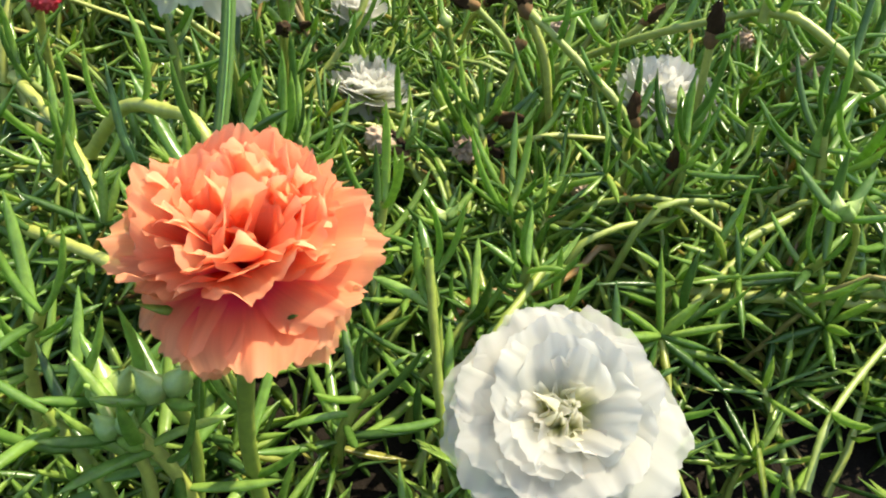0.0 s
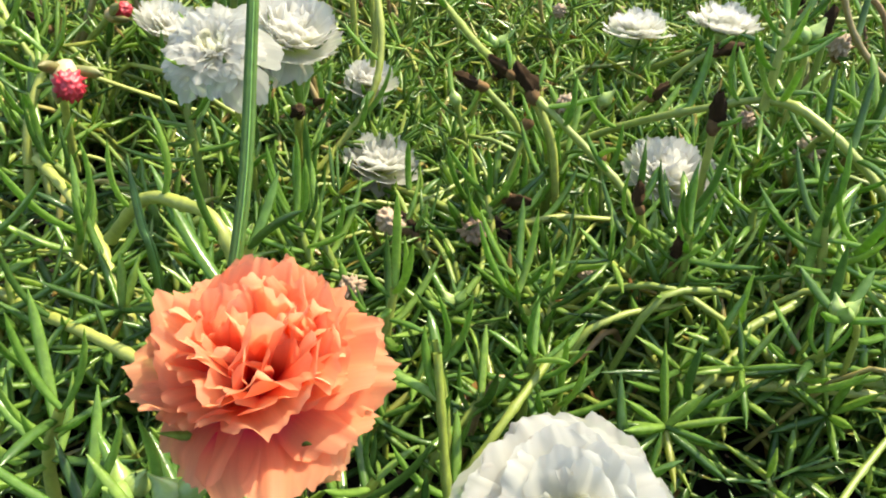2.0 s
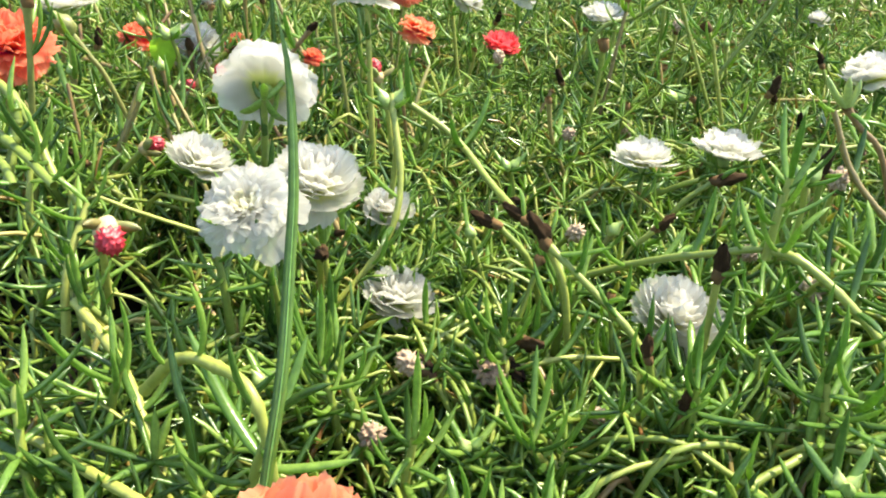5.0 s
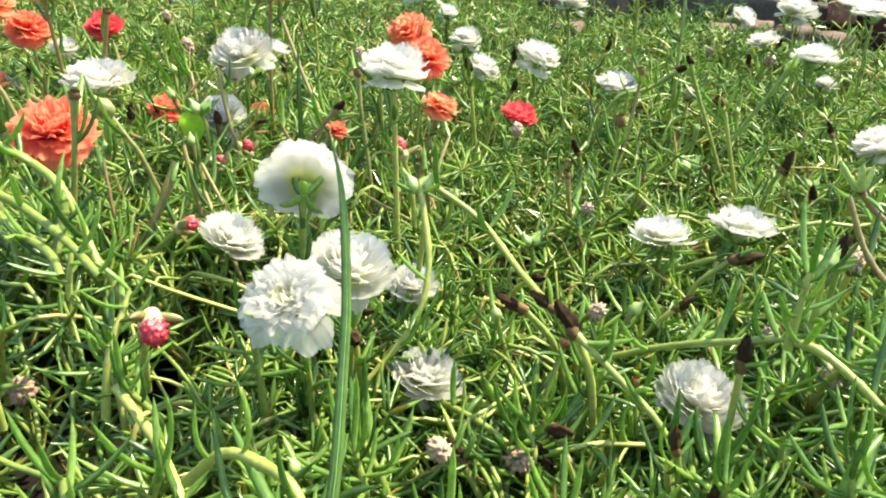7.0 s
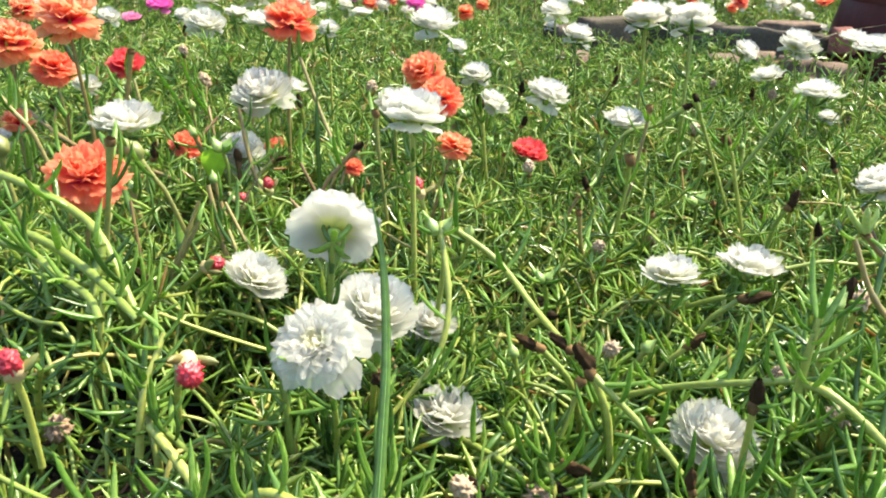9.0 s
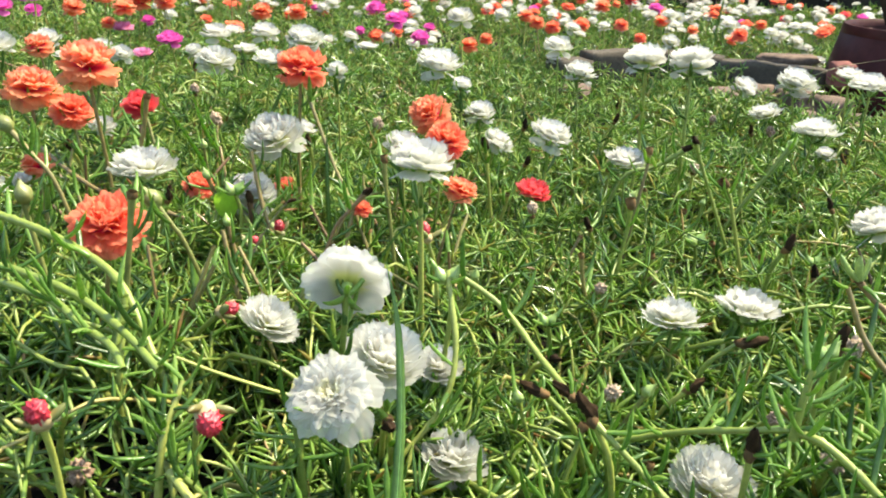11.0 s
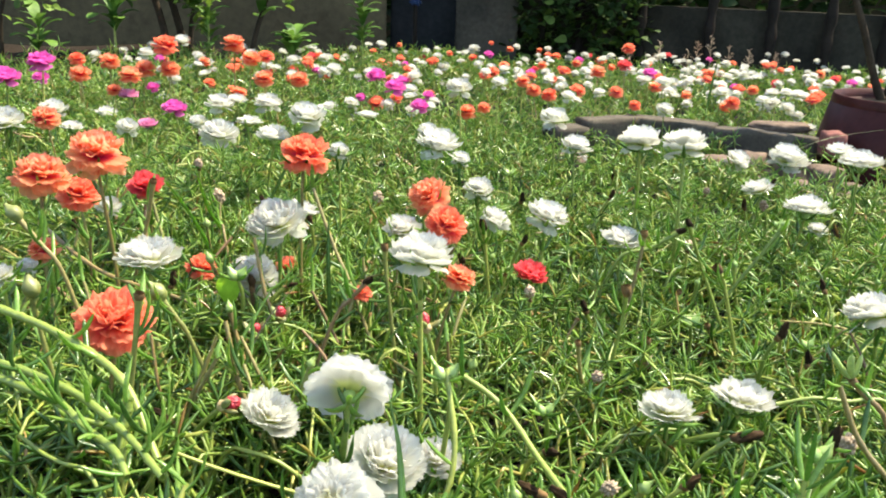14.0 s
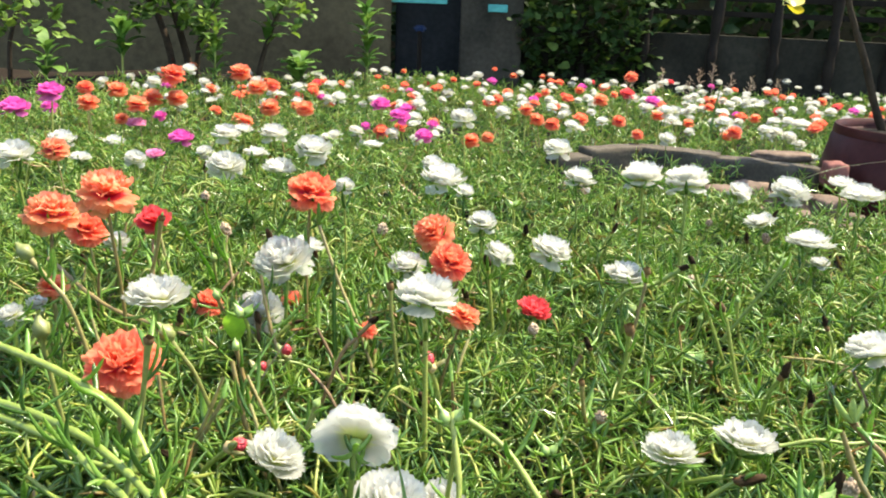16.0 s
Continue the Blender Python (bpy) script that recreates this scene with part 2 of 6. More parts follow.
def bm_mesh(name, bm, mat, smooth=False):
    me = bpy.data.meshes.new(name)
    bm.to_mesh(me)
    bm.free()
    me.materials.append(mat)
    me.polygons.foreach_set("use_smooth", np.full(len(me.polygons), smooth, bool))
    return me


def spline(points, count):
    """A smooth line through a few points."""
    p = np.array(points, float)
    if len(p) == 2:
        return p[0] + (p[1] - p[0]) * np.linspace(0, 1, count)[:, None]
    q = np.vstack([2 * p[0] - p[1], p, 2 * p[-1] - p[-2]])
    out = []
    for s in np.linspace(0, len(p) - 1, count):
        k = min(int(s), len(p) - 2)
        t = s - k
        a0, a1, a2, a3 = q[k : k + 4]
        out.append(0.5 * (2 * a1 + (a2 - a0) * t + (2 * a0 - 5 * a1 + 4 * a2 - a3) * t**2 + (3 * a1 - a0 - 3 * a2 + a3) * t**3))
    return np.array(out)


def tube(line, radii, sides=7, flat=1.0):
    """Quads round a line; flat under 1 squeezes it into a strap."""
    line = np.asarray(line, float)
    n = len(line)
    tan = np.gradient(line, axis=0)
    tan /= np.linalg.norm(tan, axis=1)[:, None] + 1e-12
    ref = np.array([1.0, 0.0, 0.0]) if abs(tan[0][0]) < 0.8 else np.array([0.0, 1.0, 0.0])
    e1 = np.cross(tan, ref)
    e1 /= np.linalg.norm(e1, axis=1)[:, None]
    e2 = np.cross(tan, e1)
    ang = np.linspace(0, 2 * np.pi, sides, endpoint=False)
    radii = np.broadcast_to(np.asarray(radii, float), (n,))
    ring = flat * np.cos(ang)[None, :, None] * e1[:, None] + np.sin(ang)[None, :, None] * e2[:, None]
    v = (line[:, None] + radii[:, None, None] * ring).reshape(-1, 3)
    i, j = np.meshgrid(np.arange(n - 1), np.arange(sides), indexing="ij")
    k = (j + 1) % sides
    f = np.stack([i * sides + j, i * sides + k, (i + 1) * sides + k, (i + 1) * sides + j], -1).reshape(-1, 4)
    return v, f


def leaf_form(length, width, bend, segs, sides):
    """A plump needle leaf that grows along +y and bends up."""
    s = np.linspace(0, 1, segs + 1)
    wide = np.interp(s, [0, 0.1, 0.3, 0.72, 0.92, 1.0], [0.6, 0.9, 1.0, 0.95, 0.62, 0.1]) * width / 2
    z = bend * s**2 * length
    line = np.stack([0 * s, s * length * (1 - 0.25 * bend**2), z], -1)
    return tube(line, wide, sides, 0.66)


def turn_z(a):
    c, s = math.cos(a), math.sin(a)
    return np.array([[c, -s, 0], [s, c, 0], [0, 0, 1]])


def turn_x(a):
    c, s = math.cos(a), math.sin(a)
    return np.array([[1, 0, 0], [0, c, -s], [0, s, c]])


def sprig_form(rng, leaves, segs, sides, tall, long=0.0185, wide=0.0024):
    """A shoot of one stem: scattered leaves up its length and a star of leaves at its tip; faces carry 0 for leaf, 1 for stem."""
    lean = rng.uniform(-0.35, 0.35, 2)
    s = np.linspace(0, 1, 4)
    line = np.stack([lean[0] * tall * s**2, lean[1] * tall * s**2, tall * s], -1)
    v, f = tube(line, np.interp(s, [0, 1], [0.0016, 0.0010]), max(3, sides), 1.0)
    vs, fs, ids, count = [v], [f], [np.ones(len(f), int)], len(v)
    star = leaves // 2
    for k in range(leaves):
        j = k - (leaves - star)
        if j < 0:
            h, up, size = 0.28 + 0.62 * k / max(1, leaves - star - 1), rng.uniform(0, 48), rng.uniform(0.75, 1.1)
        else:
            h, up, size = 0.93 + 0.07 * j / star, 6 + 52 * j / star + rng.uniform(-12, 12), rng.uniform(0.85, 1.15) * (1.05 - 0.35 * j / star)
        at = np.array([np.interp(h, s, line[:, c]) for c in range(3)])
        lv, lf = leaf_form(long * size, wide * rng.uniform(0.82, 1.2), rng.uniform(-0.18, 0.22), segs, sides)
        lv = lv @ (turn_z(k * 2.4 + rng.uniform(-0.35, 0.35)) @ turn_x(np.radians(up))).T + at
        vs.append(lv), fs.append(lf + count), ids.append(np.zeros(len(lf), int))
        count += len(lv)
    return np.concatenate(vs), np.concatenate(fs), np.concatenate(ids)


def canopy(x, y):
    """Height of the top of the foliage."""
    swell = 0.032 / (1 + np.exp((x + 0.15) * 30)) / (1 + np.exp((0.3 - y) * 30))
    return 0.007 * np.sin(53 * x + 31 * y) * np.sin(47 * y - 29 * x + 2) + 0.011 * np.sin(9.1 * x + 4.3 * y) * np.sin(11.7 * y - 3.1 * x + 1.0) + 0.009 * np.sin(31 * x + 5) * np.sin(27 * y + 2) - 0.008 + swell - (0.035 + 0.014 / (1 + np.exp((0.05 - x) * 60))) / (1 + np.exp((y - 0.172) * 60)) + 0.012 * np.exp(-(((x - 0.15) / 0.05) ** 2) - ((y - 0.29) / 0.06) ** 2)


# ---- ground and walls ----
def terrain(x, y):
    return -0.075 + 0.006 * np.sin(7 * x + 1) * np.sin(6 * y) + 0.003 * np.sin(23 * x) * np.sin(19 * y + 2)


gx = np.concatenate([np.linspace(-60, -2.2, 12), np.linspace(-2, 2, 90), np.linspace(2.2, 60, 12)])
gy = np.concatenate([np.linspace(-60, -0.6, 10), np.linspace(-0.5, 4, 100), np.linspace(4.3, 60, 12)])
mx, my = np.meshgrid(gx, gy)
gv = np.stack([mx, my, terrain(mx, my)], -1).reshape(-1, 3)
ii, jj = np.meshgrid(np.arange(len(gy) - 1), np.arange(len(gx) - 1), indexing="ij")
gf = np.stack([ii * len(gx) + jj, ii * len(gx) + jj + 1, (ii + 1) * len(gx) + jj + 1, (ii + 1) * len(gx) + jj], -1).reshape(-1, 4)
tagged(new("ground", mesh_of("ground", gv, gf, [soil])), "damp garden soil under the flower bed, leaf shade put into its colour", "ground", kind="structure")


def wall_piece(name, x0, y0, x1, y1, z0, z1, thick, mat, label):
    bm = bmesh.new()
    length, turn = math.hypot(x1 - x0, y1 - y0), math.degrees(math.atan2(y1 - y0, x1 - x0))
    box_bm(bm, (length, thick, z1 - z0), ((x0 + x1) / 2, (y0 + y1) / 2, (z0 + z1) / 2), turn, 0.008)
    return tagged(new(name, bm_mesh(name, bm, mat)), label, "wall", kind="structure")


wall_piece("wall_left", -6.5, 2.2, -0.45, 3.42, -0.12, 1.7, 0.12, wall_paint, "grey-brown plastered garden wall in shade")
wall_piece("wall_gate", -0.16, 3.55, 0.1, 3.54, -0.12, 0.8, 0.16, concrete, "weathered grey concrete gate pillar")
wall_piece("wall_right", 0.1, 3.63, 4.5, 2.7, -0.12, 0.19, 0.1, shaded_concrete, "low weathered concrete wall under a fence")
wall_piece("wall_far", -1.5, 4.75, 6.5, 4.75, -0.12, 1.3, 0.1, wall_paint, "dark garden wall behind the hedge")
wall_piece("wall_behind", -6.5, -4.0, 6.5, -4.0, -0.12, 0.6, 0.12, wall_paint, "plain garden wall closing the plot")
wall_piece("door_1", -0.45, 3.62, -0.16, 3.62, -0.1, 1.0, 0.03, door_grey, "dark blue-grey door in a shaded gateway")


# ---- flower parts ----
def petal_form(seed, a0, a1, length, width, nu, nv, ruffle, cup, frill=1.0):
    """One fan-shaped petal with a frilled, notched rim, for a flower of radius 1; it grows from the axis along +x."""
    rng = np.random.default_rng(seed)
    u, v = np.meshgrid(np.linspace(-1, 1, nu), 1 - (1 - np.linspace(0, 1, nv)) ** 1.4, indexing="ij")
    p1, p2, p3, p4 = rng.uniform(0, 6.28, 4)
    half = width * np.interp(v, [0, 0.15, 0.35, 0.6, 0.82, 1.0], [0.16, 0.4, 0.68, 0.93, 1.0, 0.86])
    rim = 1 - 0.2 * np.abs(u) ** 2.6 + 0.03 * np.sin(6 * u + p1) + frill * (0.026 * np.sin(15 * u + p2) + 0.02 * np.sin(31 * u + p3))
    for deep in (0.1, 0.07):
        rim = rim - deep * frill * np.exp(-np.abs(u - rng.uniform(-0.6, 0.6)) / 0.09)
    w = v * (1 - (1 - rim) * v**2)
    ang = np.radians(a0 + (a1 - a0) * w**1.3)
    fine = np.linspace(0, 1.15, 60)
    fa = np.radians(a0 + (a1 - a0) * fine**1.3)
    r = np.interp(w, fine, np.cumsum(np.cos(fa)) / 60 * 1.15) * length + 0.04
    z = np.interp(w, fine, np.cumsum(np.sin(fa)) / 60 * 1.15) * length
    wave = 0.7 * np.sin(2.6 * u + p3) + 0.45 * np.sin(5.5 * u + p1) + 0.25 * np.sin(11 * u + p4)
    bend = ruffle * w**1.8 * wave + 0.016 * frill * w**4 * np.sin(21 * u + p2) + 0.004 * frill * w * np.sin(30 * u + 2 * p4) + cup * (u * half) ** 2
    x = r - bend * np.sin(ang)
    z = z + bend * np.cos(ang)
    y = u * half
    verts = np.stack([x, y, z], -1).reshape(-1, 3)
    i, j = np.meshgrid(np.arange(nu - 1), np.arange(nv - 1), indexing="ij")
    faces = np.stack([i * nv + j, (i + 1) * nv + j, (i + 1) * nv + j + 1, i * nv + j + 1], -1).reshape(-1, 4)
    return verts, faces, np.stack([u * 0.5 + 0.5, w], -1).reshape(-1, 2)


def blade_form(seed, a0, a1, length, width, nu, nv, ruffle, cup):
    """A smooth-edged leaf blade of length 1 that grows along +x."""
    rng = np.random.default_rng(seed)
    u, v = np.meshgrid(np.linspace(-1, 1, nu), 1 - (1 - np.linspace(0, 1, nv)) ** 1.5, indexing="ij")
    p1, p2, p3 = rng.uniform(0, 6.28, 3)
    shape = np.where(v < 0.6, np.interp(v, [0, 0.2, 0.4, 0.6], [0.2, 0.52, 0.85, 1.0]), np.maximum(0.0, 1 - (np.maximum(v - 0.6, 0) / 0.4) ** 3.2) ** 0.45 + 0.02)
    half = width * shape
    side = u * shape
    edge = 1.0 + 0 * side
    w = v * edge
    ang = np.radians(a0 + (a1 - a0) * w**1.3)
    fine = np.linspace(0, 1.15, 60)
    fa = np.radians(a0 + (a1 - a0) * fine**1.3)
    r = np.interp(w, fine, np.cumsum(np.cos(fa)) / 60 * 1.15) * length + 0.04
    z = np.interp(w, fine, np.cumsum(np.sin(fa)) / 60 * 1.15) * length
    bend = ruffle * w**1.6 * (0.75 * np.sin(2.4 * side + p3) + 0.4 * np.sin(5 * side + p1)) + cup * (u * half) ** 2
    x = r - bend * np.sin(ang)
    z = z + bend * np.cos(ang)
    y = u * half
    verts = np.stack([x, y, z], -1).reshape(-1, 3)
    i, j = np.meshgrid(np.arange(nu - 1), np.arange(nv - 1), indexing="ij")
    faces = np.stack([i * nv + j, (i + 1) * nv + j, (i + 1) * nv + j + 1, i * nv + j + 1], -1).reshape(-1, 4)
    return verts, faces, np.stack([u * 0.5 + 0.5, w], -1).reshape(-1, 2)


# layers: petals, angle at the base, angle at the edge, length, half width, ruffle, cup
FORMS = {
    "rosette": [(7, 20, -30, 1.0, 0.58, 0.03, 0.0), (8, 28, -12, 0.99, 0.55, 0.05, 0.05), (8, 38, 4, 0.96, 0.5, 0.06, 0.1), (8, 48, 24, 0.9, 0.44, 0.09, 0.15), (8, 57, 42, 0.78, 0.37, 0.12, 0.25), (9, 58, 46, 0.62, 0.28, 0.15, 0.35), (8, 64, 54, 0.48, 0.22, 0.18, 0.4), (6, 70, 62, 0.36, 0.18, 0.2, 0.4)],
    "crown": [(4, -14, -82, 1.02, 0.5, 0.02, -0.3), (6, 8, -36, 0.94, 0.52, 0.06, -0.2), (9, 22, -8, 0.96, 0.45, 0.11, 0.0), (8, 42, 14, 0.98, 0.46, 0.13, 0.1), (8, 54, 32, 1.0, 0.47, 0.14, 0.2), (8, 64, 48, 1.02, 0.46, 0.14, 0.3), (7, 77, 66, 1.0, 0.43, 0.14, 0.4), (5, 88, 82, 0.96, 0.4, 0.14, 0.5)],
    "disc": [(10, 18, -18, 1.04, 0.48, 0.04, 0.0), (9, 26, -2, 1.0, 0.46, 0.06, 0.1), (10, 40, 14, 0.9, 0.4, 0.1, 0.2), (9, 56, 36, 0.75, 0.33, 0.13, 0.3), (7, 76, 60, 0.6, 0.28, 0.15, 0.4)],
    "cup": [(9, 40, 0, 1.06, 0.46, 0.035, 0.2), (9, 48, 10, 1.0, 0.43, 0.04, 0.3), (10, 60, 28, 0.92, 0.38, 0.07, 0.3), (9, 74, 50, 0.82, 0.33, 0.1, 0.4), (7, 88, 74, 0.7, 0.28, 0.11, 0.5)],
    "droop": [(4, -4, -60, 1.28, 0.5, 0.05, -0.2), (9, 22, -36, 1.0, 0.42, 0.08, 0.0), (11, 33, -12, 0.96, 0.38, 0.1, 0.1), (12, 43, 6, 0.87, 0.34, 0.13, 0.2), (11, 53, 20, 0.74, 0.3, 0.15, 0.3), (10, 61, 32, 0.6, 0.26, 0.18, 0.3), (8, 70, 46, 0.47, 0.22, 0.2, 0.4), (5, 82, 66, 0.36, 0.18, 0.2, 0.4)],
    "dome": [(4, -8, -40, 0.96, 0.5, 0.05, -0.1), (9, 2, 42, 1.12, 0.52, 0.04, 0.0), (9, 24, 50, 1.07, 0.5, 0.05, 0.1), (9, 42, 58, 1.03, 0.46, 0.07, 0.2), (8, 58, 68, 0.99, 0.42, 0.08, 0.3), (6, 76, 80, 0.95, 0.36, 0.1, 0.4)],
    "saucer": [(10, 6, 34, 1.12, 0.46, 0.05, 0.0), (10, 20, 42, 1.06, 0.44, 0.06, 0.1), (9, 38, 52, 0.98, 0.41, 0.07, 0.2), (8, 55, 64, 0.9, 0.37, 0.09, 0.3), (6, 74, 76, 0.84, 0.32, 0.1, 0.4)],
    "carnation": [(5, -24, -78, 0.82, 0.48, 0.05, -0.2), (7, 0, -44, 1.0, 0.5, 0.08, -0.1), (8, 18, -12, 1.06, 0.47, 0.1, 0.0), (9, 38, 16, 1.0, 0.43, 0.12, 0.1), (10, 52, 36, 0.97, 0.41, 0.13, 0.2), (9, 66, 56, 0.94, 0.38, 0.14, 0.3), (7, 82, 76, 0.9, 0.34, 0.14, 0.4)],
}
FRILL = {"rosette": 0.45, "disc": 0.5, "crown": 0.85, "cup": 0.5, "droop": 0.75, "dome": 1.0, "saucer": 1.3, "carnation": 0.75}
petal_store = {}


def petal_mesh(form, layer, variant, colour, nu, nv):
    key = (form, layer, variant, colour, nu)
    if key not in petal_store:
        _, a0, a1, length, width, ruffle, cup = FORMS[form][layer]
        ruffle *= 0.68 if colour == "white" else 1.0
        v, f, uv = petal_form(layer * 17 + variant * 5 + len(form), a0, a1, length, width, nu, nv, ruffle, cup, FRILL[form])
        petal_store[key] = mesh_of("petal", v, f, [PETAL[colour]], uv=uv)
    return petal_store[key]


leaf_store = [mesh_of("leaf", *leaf_form(0.021 * s, 0.0029 * w, b, 6, 7), [leaf_one]) for s, w, b in ((1, 1, 0.2), (1.15, 0.95, 0.55), (0.8, 1.05, -0.25), (1.3, 1.1, 0.4), (0.95, 0.9, 0.85))]


def calyx_mesh():
    line = np.array([(0, 0, -0.34), (0, 0, -0.22), (0, 0, -0.08), (0, 0, -0.03), (0, 0, 0.0)])
    v, f = tube(line, [0.07, 0.13, 0.19, 0.17, 0.05], 9)
    return mesh_of("calyx", v, f, [bud_green])


calyx_shared = calyx_mesh()
blossom_store = {}


def blossom_arrays(form, variant, fine):
    """All petals of a far flower of radius 1, as arrays."""
    key = (form, variant, fine)
    if key not in blossom_store:
        rng = np.random.default_rng(variant * 7 + len(form))
        vs, fs, uvs, total = [], [], [], 0
        for layer, (count, a0, a1, length, width, ruffle, cup) in enumerate(FORMS[form]):
            for k in range(count - 1):
                v, f, uv = petal_form(int(rng.integers(9999)), a0, a1, length, width, *((8, 5) if fine else (4, 4)), ruffle, cup, FRILL[form])
                v = v @ turn_x(rng.uniform(-0.2, 0.2)).T
                v = v @ (turn_z(1.571) @ turn_x(rng.uniform(-0.14, 0.14)) @ turn_z(-1.571)).T
                v = v @ turn_z(6.283 * (k + rng.uniform(-0.2, 0.2)) / (count - 1) + layer).T * rng.uniform(0.9, 1.08)
                vs.append(v), fs.append(f + total), uvs.append(uv)
                total += len(v)
        blossom_store[key] = np.concatenate(vs), np.concatenate(fs), np.concatenate(uvs)
    return blossom_store[key]


def blossom_mesh(form, colour, variant, fine=True):
    """All petals of a far flower in one mesh of radius 1."""
    key = (form, colour, variant, fine)
    if key not in blossom_store:
        v, f, uv = blossom_arrays(form, variant, fine)
        blossom_store[key] = mesh_of("blossom", v, f, [PETAL[colour]], uv=uv)
    return blossom_store[key]


bloom_rng = np.random.default_rng(11)
LABELS = {
    "white": "double white moss rose flower with frilled petals",
    "orange": "double peach-orange moss rose flower with ruffled petals",
    "coral": "double coral-orange moss rose flower with frilled petals",
    "red": "small crimson-red double moss rose flower",
    "magenta": "magenta double moss rose flower on a short stem",
    "pink": "pale pink moss rose flower half open",
}


def bloom(colour, x, y, z, size, lean_x=0.0, lean_y=0.0, form="full", detail=0, label="", foot=None, stout=1.0):
    """A double flower with its head centred at x, y, z."""
    rng = bloom_rng
    if form in ("full", "flat"):
        form = {"full": "dome", "flat": "saucer"}[form] if colour not in ("orange", "coral") else "carnation"
    axis = Vector((lean_x, lean_y, 1)).normalized()
    turn = axis.to_track_quat("Z", "Y").to_matrix().to_4x4()
    rad = size / 2 / 1.02
    head = Vector((x, y, z)) - axis * rad * 0.28
    low = min(z - 0.02, -0.055)
    foot = Vector(foot) if foot else Vector((x + rng.uniform(-0.012, 0.012) - lean_x * 0.02, y + rng.uniform(-0.01, 0.015) - lean_y * 0.02, low))
    ob = thing("moss_rose_flower", foot, label or LABELS[colour], "flower", f"{colour} moss roses")
    place = Matrix.Translation(head - foot) @ turn
    far = y > 1.12
    nu, nv = ((33, 15), (23, 8), (13, 6))[0 if detail else (2 if y > 0.62 else 1)]
    if far:
        part("blossom", blossom_mesh(form, colour, int(rng.integers(3))), ob, place @ Matrix.Rotation(rng.uniform(0, 6.28), 4, "Z") @ Matrix.Diagonal((rad, rad, rad, 1)))
    for layer, (count, *_rest) in enumerate(() if far else FORMS[form]):
        tint = "peach" if colour == "orange" and layer < 3 else colour
        if form in ("rosette", "droop") and layer >= len(FORMS[form]) - 2:
            tint = "cream"
        first = rng.uniform(0, 6.28)
        for k in range(count):
            az = first + 2 * math.pi * (k + rng.uniform(-0.45, 0.45)) / count
            grow = rad * rng.uniform(0.84, 1.05)
            sway = 6.5 if colour == "white" and form != "rosette" else 9
            tip, roll = rng.uniform(-sway, sway), rng.uniform(-sway, sway)
            m = place @ Matrix.Rotation(az, 4, "Z") @ Matrix.Rotation(radians(tip), 4, "Y") @ Matrix.Rotation(radians(roll), 4, "X") @ Matrix.Diagonal((grow, grow, grow, 1))
            part("petal", petal_mesh(form, layer, int(rng.integers(4)), tint, nu, nv), ob, m)
    part("calyx", calyx_shared, ob, place @ Matrix.Diagonal((rad, rad, rad, 1)))
    base = np.array(head - foot) - np.array(axis) * rad * 0.3
    line = spline([(0, 0, 0), tuple(base * 0.5 + np.array([rng.uniform(-0.007, 0.007), rng.uniform(-0.006, 0.006), 0])), tuple(base)], 9)
    v, f = tube(line, np.linspace(0.0016, 0.0012, 9) * (1.1 if size > 0.04 else 0.9) * stout, 8 if y < 0.7 else 5)
    reddish = colour in ("orange", "coral", "red") and z > 0.06
    stalk = part("stem", mesh_of("stem", v, f, [stem_red if reddish else stem_one]), ob)
    for k in range(0 if far else 7):
        at = line[int(rng.integers(3, 8))]
        part("leaf", leaf_store[int(rng.integers(5))], stalk, Matrix.Translation(at) @ Matrix.Rotation(rng.uniform(0, 6.28), 4, "Z") @ Matrix.Rotation(radians(rng.uniform(15, 60)), 4, "X"))
    for k in range(0 if far else 5):
        m = Matrix.Translation(head - foot - axis * rad * 0.32) @ turn @ Matrix.Rotation(k * 1.26 + rng.uniform(-0.3, 0.3), 4, "Z") @ Matrix.Rotation(radians(rng.uniform(-18, 18)), 4, "X")
        part("leaf", leaf_store[int(rng.integers(5))], ob, m @ Matrix.Diagonal((1.05, 0.6 if form == "disc" else 0.95, 1.0, 1)))
    return ob


# the two nearest flowers
bloom("peach", -0.035, 0.113, 0.0535, 0.049, 0.02, -0.2, "crown", 1, "large double peach-orange moss rose with ruffled petals and pink heart", foot=(-0.041, 0.128, -0.06), stout=1.3)
bloom("white", 0.0268, 0.117, 0.0098, 0.0522, 0.02, -0.55, "rosette", 1, "large double white moss rose with frilled creamy heart")

# flowers of the bed
bloom("orange", -0.311, 0.553, 0.141, 0.046, 0.1, -0.05, "full")
bloom("orange", -0.362, 0.564, 0.120, 0.043, 0.1, -0.05, "full")
bloom("coral", -0.362, 0.618, 0.091, 0.036, 0.2, -0.3, "full")
bloom("white", -0.561, 0.850, 0.102, 0.043, 0, -0.2, "full")
bloom("white", -0.361, 0.980, 0.074, 0.048, 0.1, -0.2, "full")
bloom("white", -0.270, 0.900, 0.090, 0.041, 0.1, 0, "flat")
bloom("white", -0.231, 0.900, 0.115, 0.042, 0.1, -0.3, "full")
bloom("white", -0.186, 0.577, 0.087, 0.046, -0.2, -0.4, "full")
bloom("white", -0.185, 0.660, 0.073, 0.029, 0.2, 0.1, "flat")
bloom("red", -0.335, 0.687, 0.081, 0.031, 0.1, -0.4, "full")
bloom("orange", -0.355, 0.544, 0.066, 0.026, 0, 0.1, "flat")
bloom("white", -0.250, 0.488, 0.086, 0.042, 0, -0.05, "flat")
bloom("coral", -0.256, 0.602, 0.037, 0.027, 0.3, 0, "flat")
